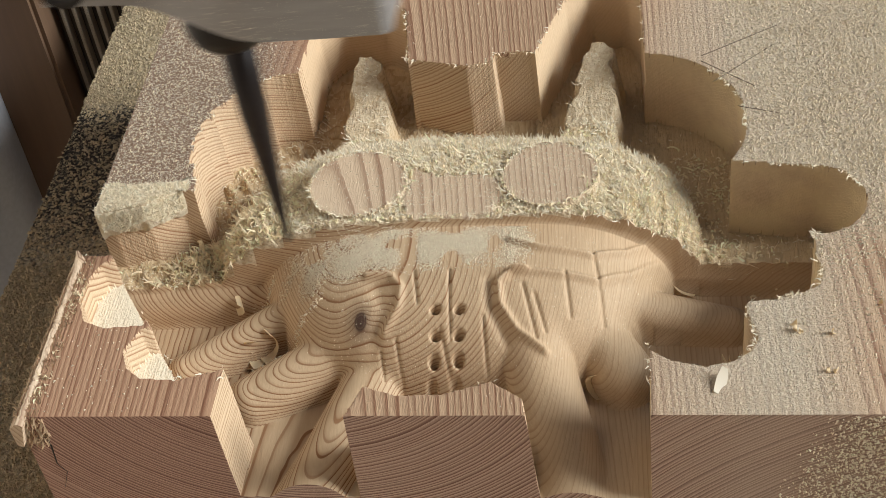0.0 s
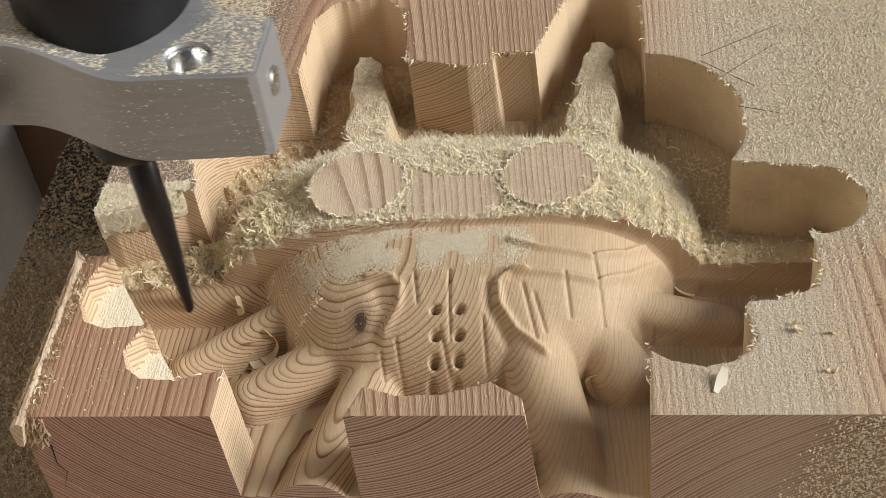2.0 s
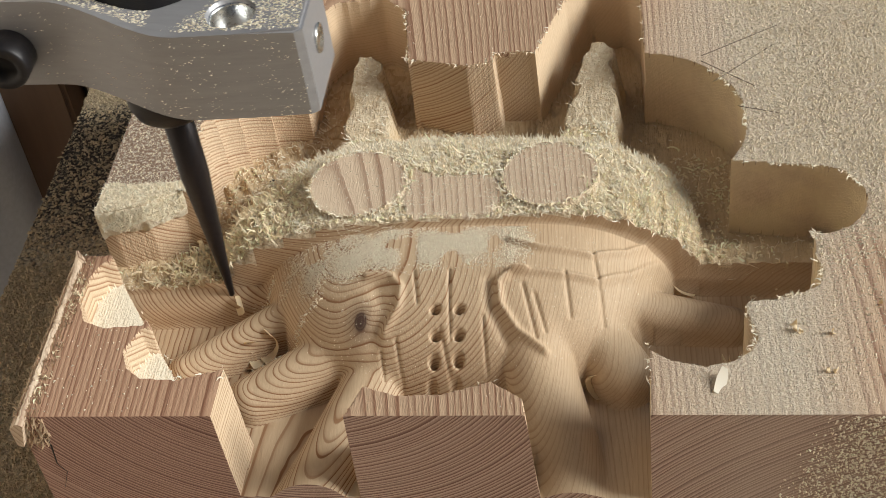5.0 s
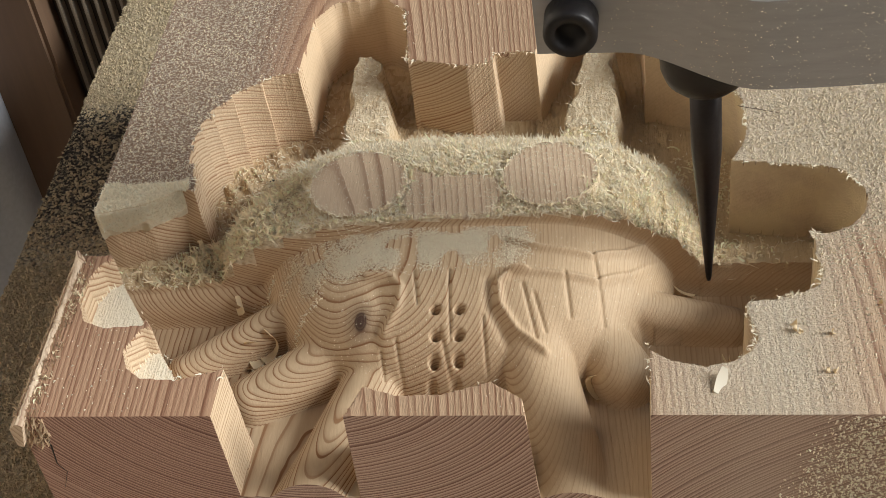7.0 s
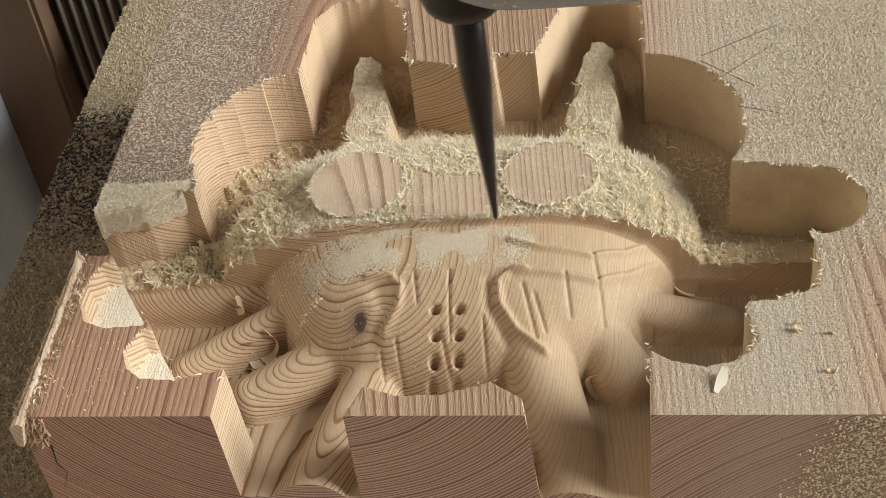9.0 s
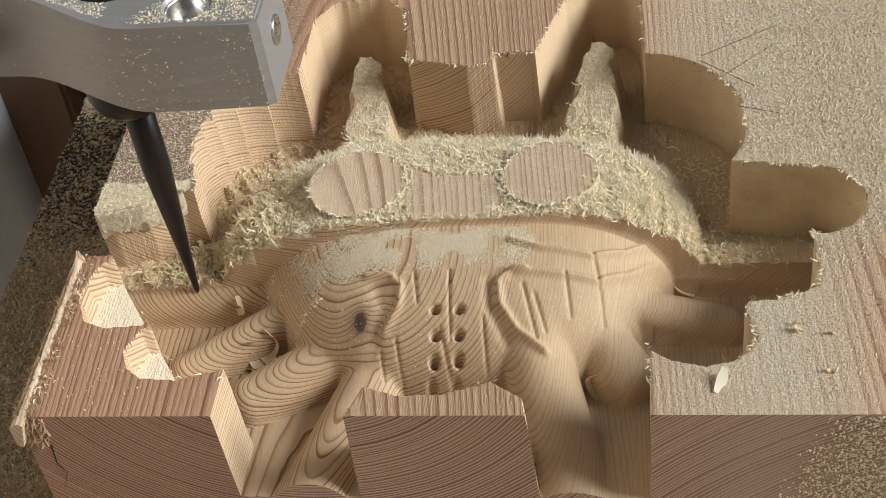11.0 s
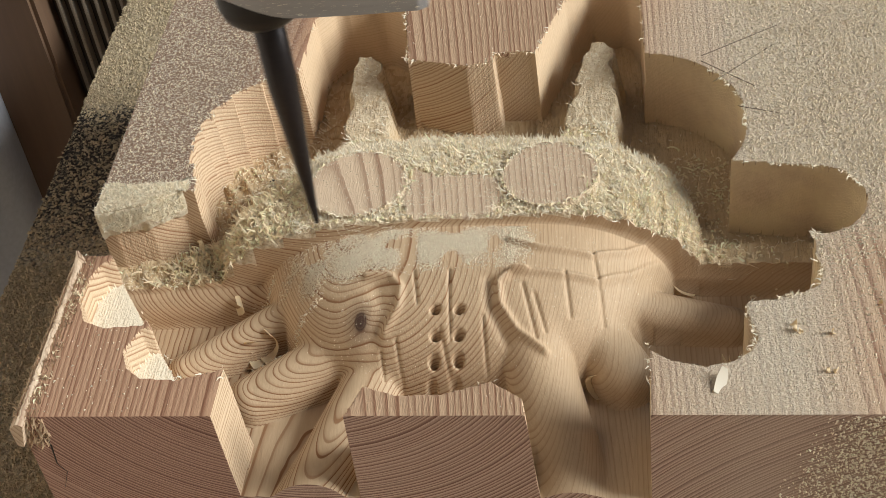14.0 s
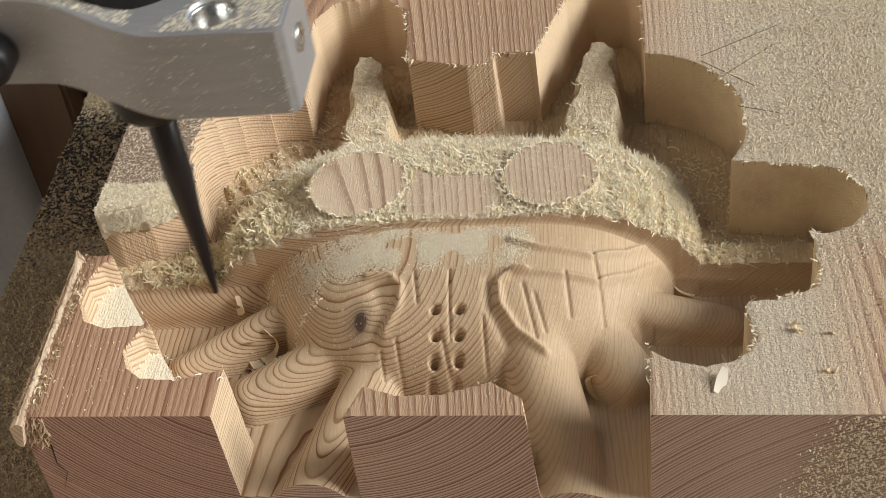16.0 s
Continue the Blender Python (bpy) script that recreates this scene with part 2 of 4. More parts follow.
def smooth_noise(x, y, size, seed):
    """Value noise on a grid, vectorised."""
    rng = np.random.RandomState(seed)
    table = rng.rand(257, 257)
    u, v = x / size + 1000.3, y / size + 1000.7
    i, j = np.floor(u).astype(int), np.floor(v).astype(int)
    fu, fv = u - i, v - j
    fu, fv = fu * fu * (3 - 2 * fu), fv * fv * (3 - 2 * fv)
    i, j = i % 256, j % 256
    return (table[i, j] * (1 - fu) + table[i + 1, j] * fu) * (1 - fv) + (table[i, j + 1] * (1 - fu) + table[i + 1, j + 1] * fu) * fv


def circle(x, y, cx, cy, r):
    return np.hypot(x - cx, y - cy) - r


def capsule(x, y, a, b, r):
    dx, dy = b[0] - a[0], b[1] - a[1]
    t = np.clip(((x - a[0]) * dx + (y - a[1]) * dy) / (dx * dx + dy * dy), 0, 1)
    return np.hypot(x - a[0] - t * dx, y - a[1] - t * dy) - r


def polygon(x, y, pts, r=0.0):
    """Signed distance to a polygon, rounded by r."""
    d = np.full(np.shape(x), 1e9)
    inside = np.zeros(np.shape(x), bool)
    n = len(pts)
    for k in range(n):
        (ax, ay), (bx, by) = pts[k], pts[(k + 1) % n]
        d = np.minimum(d, capsule(x, y, (ax, ay), (bx, by), 0.0))
        if ay != by:
            cross = ((ay > y) != (by > y)) & (x < (bx - ax) * (y - ay) / (by - ay) + ax)
            inside ^= cross
    return np.where(inside, -d, d) - r


def line_distance(x, y, pts):
    d = np.full(np.shape(x), 1e9)
    for a, b in zip(pts, pts[1:]):
        d = np.minimum(d, capsule(x, y, a, b, 0.0))
    return d


# where one pass of the roughing cutter meets the next, in degrees round the left bay
FLUTES = (0, 84, 100.7, 122, 140.8, 157, 170, 183, 198, 212, 360)


def pocket(x, y):
    """Signed distance to the rim of the milled pocket (negative inside)."""
    around = np.degrees(np.arctan2(y - 84.5, x + 40)) % 360
    phase = np.interp(around, FLUTES, np.arange(len(FLUTES)))
    flute = 1.3 * (np.ceil(phase) - phase) ** 1.6 - 0.2
    parts = [
        circle(x, y, 36, 86, 25.8),
        circle(x, y, -40, 84.5, 26.0) + flute,
        polygon(x, y, [(-62, 60), (-40, 30), (-20, 20), (30, 20), (58, 56), (58, 86), (36, 108), (11.3, 114.1), (3.3, 114.0), (3.0, 111.1), (-3.7, 109.3), (-17.2, 112.6), (-40, 108), (-62, 88)]),
        polygon(x, y, [(-21, 108), (-24.5, 132), (-29, 136), (-38, 135), (-41, 130), (-41.5, 108)], 3.2),
        polygon(x, y, [(14.5, 108), (22, 134), (26, 140), (32, 140), (34.5, 134), (36, 108)], 3.0),
        capsule(x, y, (50, 62.5), (75.3, 59.2), 10.3),
        polygon(x, y, [(30, 45), (41.3, 17.1), (45.7, 14.1), (52.1, 12.6), (57.4, 14.0), (60.2, 16.2), (61.7, 19.1), (61.4, 22.1), (60.1, 25.1), (59.5, 28.2), (60.6, 29.8), (66.7, 30.4), (71.1, 31.9), (74.5, 34.2), (75.3, 37.4), (74.0, 42.3), (74.3, 48.5), (74.3, 58), (40, 62)]),
        polygon(x, y, [(20.4, -9), (41.4, -9), (41.0, 18), (44, 26), (20, 40), (10, 24), (11, 9.0), (17.5, 4.5)]),
        polygon(x, y, [(-43.6, -9), (-20.8, -9), (-14.6, 8.0), (-14, 30), (-45, 40), (-56.2, 16.5), (-53.4, 9.8), (-43.2, 12.9)]),
        polygon(x, y, [(-14.6, 8.1), (-7.5, 5.6), (1.3, 5.8), (11.0, 9.1), (12, 30), (-16, 30)]),
        polygon(x, y, [(-95, 46.6), (-75.9, 46.4), (-66.3, 31.6), (-61.3, 24.1), (-56.2, 16.5), (-45, 25), (-40, 66), (-66, 67), (-73, 62.5), (-81, 60.5), (-95, 60.5)]),
    ]
    d = parts[0]
    for p in parts[1:]:
        d = np.minimum(d, p)
    return d


def terrace(x, y):
    """Two shallow lobes beside the pocket."""
    upper = polygon(x, y, [(-74.5, 45.5), (-77.6, 42.9), (-79.6, 37.8), (-79.5, 32.6), (-76.7, 26.4), (-72, 24.4), (-64, 25.1), (-64, 33), (-73, 47)])
    lower = polygon(x, y, [(-63.6, 23.2), (-65.8, 17.8), (-64, 13.1), (-60.6, 10.4), (-53.4, 9.8), (-53, 17), (-59.5, 25.5)])
    return np.minimum(upper, lower)


def body(x, y):
    """The milled dome."""
    b = np.where(y < 57, 34.0, 47.0)
    v = np.abs(y - 57) / b
    taper = np.where(y < 57, np.where(x < 0, 1.2, 1.0) * v, 0.0)
    r = (np.abs(x + 1) / np.where(x < -1, 48.5, 47.0)) ** 3.2 * (1 + taper) + v ** 2.5
    return FLOOR + 23.0 * np.sqrt(np.clip(1 - r, 0, 1))


def rough_dome(x, y):
    """The same dome as the roughing cutter left it, fuller and stepped."""
    r = (np.abs(x + 1) / np.where(x < -1, 56.0, 53.0)) ** 3.2 + (np.abs(y - 57) / 39.0) ** 3.5
    return ROUGH + 20.5 * np.sqrt(np.clip(1 - r, 0, 1))


def limb(x, y, a, b, r, za, zb):
    dx, dy = b[0] - a[0], b[1] - a[1]
    t = ((x - a[0]) * dx + (y - a[1]) * dy) / (dx * dx + dy * dy)
    tc = np.clip(t, 0, 1)
    d = np.hypot(x - a[0] - tc * dx, y - a[1] - tc * dy)
    z = za + (zb - za) * tc
    return np.where(d < r, z - r + np.sqrt(np.clip(r * r - d * d, 0, None)), -99)


LEG_LINES = [
    ((-36, 56), (-84, 54.5), 7.0, 33, 31.5),
    ((-38, 46.5), (-61.5, 33), 5.0, 35, 30),
    ((-25, 35), (-44.8, 25), 6.6, 36, 31),
    ((-18, 27), (-31, -5), 7.4, 34.5, 27.5),
    ((16, 33), (28.5, -6), 7.6, 41, 23.5),
    ((27, 41), (35.0, 30), 6.8, 37, 33.5),
    ((32, 47), (57, 45.6), 5.2, 36, 29.5),
    ((36, 63), (74, 62), 6.6, 35, 31.5),
]
RIDGES = [
    ([(11.5, 51.2), (18.2, 49.3), (28.8, 49.3), (35.8, 53.1), (40.5, 57.7)], 0.8, 0.75),
    ([(12.6, 43.0), (20.8, 43.2), (30.1, 43.8), (36.9, 48.6), (42.8, 55.7)], 0.8, 0.75),
    ([(14.9, 43.4), (12.0, 42.9), (9.3, 40.3), (9.9, 35.7), (13.5, 30.9), (19.5, 27.2)], 0.9, 0.8),
    ([(-19.1, 42.7), (-14.1, 42.5), (-11.4, 39.5), (-11.7, 35.4), (-14.7, 31.1)], 0.7, 0.8),
]
GROOVES = [
    [(-8.9, 43.3), (-7.7, 36.4)], [(-1.3, 43.4), (-0.5, 29.7)], [(6.3, 33.6), (7.0, 25.4)], [(16.9, 38.4), (19.3, 31.5)],
    [(23.1, 44.3), (24.4, 35.4)], [(28.8, 50.0), (30.1, 43.8), (31.1, 36.2)], [(-12.2, 30.0), (-11.0, 24.0)], [(-2.8, 31.6), (-0.7, 24.3)],
    [(14.4, 40.4), (17.5, 29.8)], [(-15.5, 28.4), (-14.7, 22.8)],
]
HOLES = [(-3.8, 34.9), (1.3, 34.9), (-3.7, 30.4), (1.2, 30.4), (-4.1, 26.7), (1.0, 26.9), (-4.9, 23.9), (0.2, 23.9)]


def finished(x, y):
    # dome and limbs flow into one another
    z = np.exp((body(x, y) - FLOOR) / 0.8)
    for a, b, r, za, zb in LEG_LINES:
        z = z + np.exp((np.maximum(limb(x, y, a, b, r, za, zb), FLOOR - 9) - FLOOR) / 0.8)
    z = np.maximum(FLOOR + 0.8 * np.log(z), FLOOR)
    on = body(x, y) > FLOOR + 4
    for pts, amp, w in RIDGES:
        z = z + on * 1.3 * amp * np.exp(-(line_distance(x, y, pts) / w) ** 2)
    # the scooped ground inside the ridges
    z = z - on * 0.9 * np.exp(-(line_distance(x, y, [(-16.5, 39.6), (-15.0, 35.6), (-17.3, 30.5)]) / 2.0) ** 2)
    z = z - on * 0.9 * np.exp(-(line_distance(x, y, [(7.3, 41.0), (7.7, 35.2), (11.4, 29.4)]) / 1.2) ** 2)
    for pts in GROOVES:
        z = z - on * 0.55 * np.exp(-(line_distance(x, y, pts) / 0.36) ** 2)
    for hx, hy in HOLES:
        z = z - 3.6 / (1 + np.exp((np.hypot(x - hx, (y - hy) * 1.25) - 1.0) / 0.10))
    return z + 0.10 * (smooth_noise(x, y, 3.0, 3) - 0.5)


BOSSES = [(-24.0, 67.8, 10.8), (19.0, 69.6, 10.4)]


def strip(x, y):
    """Below zero on the flat strip between the bosses, with a frayed outline."""
    return polygon(x, y, [(-13, 57), (8.0, 57), (8.0, 69), (2, 71.5), (-6, 70.5), (-12, 72.5)]) + 2.4 * (smooth_noise(x, y, 1.8, 14) - 0.5)


def roughed(x, y):
    z = np.minimum(rough_dome(x, y), 49.0)
    step = (z + 0.5 * (smooth_noise(x, y, 4.0, 4) - 0.5)) / 2.0
    part_of = step - np.floor(step)
    stepped = 2.0 * (np.floor(step) + np.clip((part_of - 0.55) / 0.45, 0, 1))
    tread = 0.88 * np.clip((x + 6) / 14, 0, 1)
    z = np.where(z < 48.5, (1 - tread) * z + tread * stepped, z)
    n = smooth_noise(x, y, 2.6, 5) + 0.5 * smooth_noise(x, y, 1.1, 6)
    flat = strip(x, y)
    low = z < ROUGH + 1
    amp = np.where((z > 47.5) & (flat < 0), 0.10, np.where(low & (x > 44), 0.3 + 0.4 * (y < 72), 1.1))
    # the uncut limbs stand a little over the roughed ground
    z = np.maximum(z, np.where(np.abs(x) > 40, 32.6 - 3.6 * np.clip((y - 64) / 2.5, 0, 1), ROUGH)) + amp * (n - 0.75)
    # torn grain on the open side
    z = z + 1.5 * np.clip((-38 - x) / 6, 0, 1) * (smooth_noise(x + 0.6 * y, y * 0.25, 1.7, 15) - 0.5)
    # a heap of chips at the foot of the open end
    heap = 3.0 * np.clip(1 - np.hypot((x + 55) / 17, (y - 62) / 9), 0, 1)
    z = z + heap * (0.7 + 0.5 * n)
    # the wedges left standing in the two ears
    for cx, lean, h, w in ((-28.4, -0.12, 42.5, 5.4), (26.0, 0.07, 44.0, 5.9)):
        u = np.clip((y - 98) / 27.0, 0, 1)
        mid = cx + lean * (y - 101)
        half = w - (w - 2.7) * u - 0.9 * np.clip((y - 122) / 3, 0, 1) + 2.2 * (smooth_noise(np.sign(x - mid) * 9, y, 2.3, 8) - 0.5)
        side = np.abs(x - mid) - half
        end = y - 125
        wedge = h - 5.0 * (1 - u) + 0.6 * (n - 0.75) - np.clip(side, 0, 9) * 7.0 - np.clip(end, 0, 9) * 6.0
        z = np.where(y > 84, np.maximum(z, np.minimum(wedge, z + np.clip(y - 84, 0, 99) * 2.2)), z)
    for bx, by, r in BOSSES:
        d = np.hypot(x - bx, y - by) - r
        ring = np.exp(-((d - 1.4) / 1.0) ** 2)
        z = np.where(d < 2.5, np.minimum(z, 48.9), z) + 0.3 * ring
        z = np.where(d < 0.3, 50.0, z)
    z = np.where(flat < 0, np.maximum(z, 49.3), z)
    return z


def cut_edge(x):
    """How far the finishing passes have come."""
    return EDGE + 0.045 * np.clip(x, -90, 25)


def surface(x, y):
    """Height of the block and, by number, which piece of it this is: 0 stock, 1 finished figure, 2 roughed figure."""
    d = pocket(x, y)
    ragged = cut_edge(x) + 0.15 * (smooth_noise(x, y * 0, 2.0, 9) - 0.5)
    behind = np.clip(0.5 + (y - ragged) / 0.6, 0, 1)
    low = finished(x, y) * (1 - behind) + roughed(x, y) * behind
    k = np.clip(0.5 - d / (CELL * 1.5), 0, 1)
    shelf = np.clip(0.5 - terrace(x, y) / (CELL * 1.5), 0, 1)
    stock = TOP - 7.5 * shelf + 0.04 * (smooth_noise(x, y, 1.2, 11) - 0.5)
    # worn, slightly torn rim
    rim = np.clip(1 - np.abs(d) / 0.9, 0, 1) * (d > 0)
    stock = stock - 0.5 * rim * smooth_noise(x, y, 0.8, 12)
    z = stock * (1 - k) + np.minimum(low, stock) * k
    piece = np.where(k > 0.5, np.where(y < ragged, 1, 2), np.where((shelf > 0.95) & (z < TOP - 7.0), 3, 0))
    for k, (bx, by, r) in enumerate(BOSSES):
        piece = np.where(np.hypot(x - bx, y - by) < r - 0.1, 5 + k, piece)
    piece = np.where((y > ragged + 0.3) & (strip(x, y) < -0.2), 7, piece)
    return z, piece


def build_block():
    block = tagged(new("timber_block"), "pale pine block with a half-milled animal relief in its pocket", "wood block")
    nx, ny = int(round((X1 - X0) / CELL)) + 1, int(round((Y1 - Y0) / CELL)) + 1
    gx, gy = np.meshgrid(np.linspace(X0, X1, nx), np.linspace(Y0, Y1, ny), indexing="ij")
    z, piece = surface(gx, gy)
    verts = np.stack([gx, gy, z], -1).reshape(-1, 3) * 0.001
    idx = np.arange(nx * ny).reshape(nx, ny)
    quads = np.stack([idx[:-1, :-1], idx[1:, :-1], idx[1:, 1:], idx[:-1, 1:]], -1).reshape(-1, 4)
    # a cell on the rim belongs to the stock's walls where it is steep
    zq = z.reshape(-1)[quads]
    steep = (zq.max(1) - zq.min(1)) > 2.0
    pq = piece.reshape(-1)[quads].max(1)
    both = piece.reshape(-1)[quads]
    pq = np.where((both == 1).any(1), 1, pq)
    pocket_q = pocket(gx, gy).reshape(-1)[quads].max(1)
    lobe_q = np.abs(terrace(gx, gy)).reshape(-1)[quads].min(1)
    pq = np.where(steep & ((pocket_q > -0.9) | (lobe_q < 0.6)), 4, pq)
    wall_y = gy.reshape(-1)[quads].mean(1)
    wall_x = gx.reshape(-1)[quads].mean(1)
    pq = np.where((pq == 4) & (wall_y > 113.0) & (wall_x < -18.5), 8, np.where((pq == 4) & (wall_y > 113.0) & (wall_x > 12.0), 9, pq))
    names = (("stock", WOOD_TOP, "sawn pine stock with dusty top"), ("milled_relief", WOOD_CUT, "smoothly milled pine relief"), ("roughed_relief", WOOD_ROUGH, "furry roughed-out pine dome with two round bosses"), ("shelf", FUR, "pale freshly cut shelf"), ("pocket_wall", WOOD_WALL, "upright milled walls of the pocket with tool flutes"), ("boss", WOOD_BOSS, "flat round boss with a pinkish dusty top"), ("boss", WOOD_BOSS, "flat round boss with close dark grain lines"), ("flat_strip", WOOD_BOSS, "flat dusty strip with fine grain lines"), ("bay_wall", WOOD_EAR, "smooth pale walls of a pointed bay"), ("bay_wall", WOOD_EAR, "smooth pale walls of a pointed bay"))
    for k, (name, mat, label) in enumerate(names):
        q = quads[pq == k]
        used, inv = np.unique(q, return_inverse=True)
        v, fcs = verts[used], inv.reshape(-1, 4)
        me = from_arrays(name, v, fcs)
        part(name, me, mat, block, label, smooth=True)
        if k in (0, 4, 5, 6, 8, 9):
            me.set_sharp_from_angle(angle=radians(40))
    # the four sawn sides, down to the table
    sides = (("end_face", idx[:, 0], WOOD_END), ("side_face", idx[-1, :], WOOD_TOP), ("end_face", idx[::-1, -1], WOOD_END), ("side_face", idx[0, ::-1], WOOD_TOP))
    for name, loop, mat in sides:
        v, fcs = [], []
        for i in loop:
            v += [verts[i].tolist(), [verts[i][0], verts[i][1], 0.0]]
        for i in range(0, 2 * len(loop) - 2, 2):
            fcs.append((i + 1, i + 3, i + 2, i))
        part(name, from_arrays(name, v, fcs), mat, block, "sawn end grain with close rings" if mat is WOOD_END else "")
    return block


def fibres(name, xs, ys, zs, length, width, lift, parent, material, label, seed, spread=math.pi, heading=0.0):
    """Curled wood fibres standing on a surface, in one mesh."""
    rng = np.random.RandomState(seed)
    n = len(xs)
    a = heading + rng.uniform(-spread, spread, n)
    le = length * rng.uniform(0.35, 1.3, n)
    wi = width * rng.uniform(0.6, 1.3, n)
    up = lift * rng.uniform(0.2, 1.3, n)
    curl = rng.uniform(-2.2, 2.2, n)
    segs = 4
    px, py, pz = xs.copy(), ys.copy(), zs - 0.15
    verts = np.zeros((n, segs + 1, 2, 3))
    for s in range(segs + 1):
        w = wi * (1 - 0.75 * s / segs)
        nx, ny = -np.sin(a), np.cos(a)
        verts[:, s, 0] = np.stack([px + nx * w / 2, py + ny * w / 2, pz], -1)
        verts[:, s, 1] = np.stack([px - nx * w / 2, py - ny * w / 2, pz + w * 0.5], -1)
        e = np.arctan(up) + curl * (0.25 - 0.35 * s)
        px = px + le / segs * np.cos(a) * np.cos(e)
        py = py + le / segs * np.sin(a) * np.cos(e)
        pz = pz + le / segs * np.sin(e)
        a = a + curl * 0.25
    base = (np.arange(n) * (segs + 1) * 2)[:, None, None]
    s = (np.arange(segs) * 2)[None, :, None]
    quad = np.array([0, 1, 3, 2])[None, None, :]
    faces = (base + s + quad).reshape(-1, 4)
    me = from_arrays(name, verts.reshape(-1, 3) * 0.001, faces)
    ob = part(name, me, material, parent, label)
    return tagged(ob, kind="stuff")


def grains(name, xs, ys, zs, size, material, label, category, seed):
    """Saw dust: small crooked crumbs lying on a surface, one mesh."""
    rng = np.random.RandomState(seed)
    n = len(xs)
    tetra = np.array([(0, 0, 0.9), (0.9, 0, -0.3), (-0.45, 0.8, -0.3), (-0.45, -0.8, -0.3)])
    s = size * rng.uniform(0.35, 1.0, n) ** 1.5
    a = rng.uniform(0, 2 * math.pi, n)
    stretch = rng.uniform(0.5, 1.9, n)
    v = tetra[None] * s[:, None, None] + rng.uniform(-0.25, 0.25, (n, 4, 3)) * s[:, None, None]
    v[:, :, 0] *= stretch[:, None]
    ca, sa = np.cos(a)[:, None], np.sin(a)[:, None]
    x, y = v[:, :, 0] * ca - v[:, :, 1] * sa, v[:, :, 0] * sa + v[:, :, 1] * ca
    v = np.stack([x + xs[:, None], y + ys[:, None], v[:, :, 2] * 0.7 + zs[:, None] + 0.2 * s[:, None]], -1)
    f = np.array([(0, 1, 2), (0, 2, 3), (0, 3, 1), (1, 3, 2)])
    faces = (np.arange(n) * 4)[:, None, None] + f[None]
    me = from_arrays(name, v.reshape(-1, 3) * 0.001, faces.reshape(-1, 3))
    me.materials.append(material)
    return tagged(new(name, me), label, category, kind="stuff")


def scatter(n, x0, x1, y0, y1, seed, keep):
    """Random places in a rectangle, thinned by keep(x, y) from 0 to 1."""
    rng = np.random.RandomState(seed)
    x, y = rng.uniform(x0, x1, n), rng.uniform(y0, y1, n)
    ok = rng.rand(n) < keep(x, y)
    return x[ok], y[ok]


# ---- the machine ----
def bored(solid, drill):
    """One solid with another taken out of it."""
    made = []
    for bm in (solid, drill):
        me = bpy.data.meshes.new("blank")
        bm.to_mesh(me)
        bm.free()
        made.append(new("blank", me))
    cut = made[0].modifiers.new("bore", "BOOLEAN")
    cut.operation, cut.object, cut.solver = "DIFFERENCE", made[1], "EXACT"
    bpy.context.view_layer.update()
    done = bpy.data.meshes.new_from_object(made[0].evaluated_get(bpy.context.evaluated_depsgraph_get()))
    for ob in made:
        bpy.data.objects.remove(ob)
    done.materials.clear()
    return done


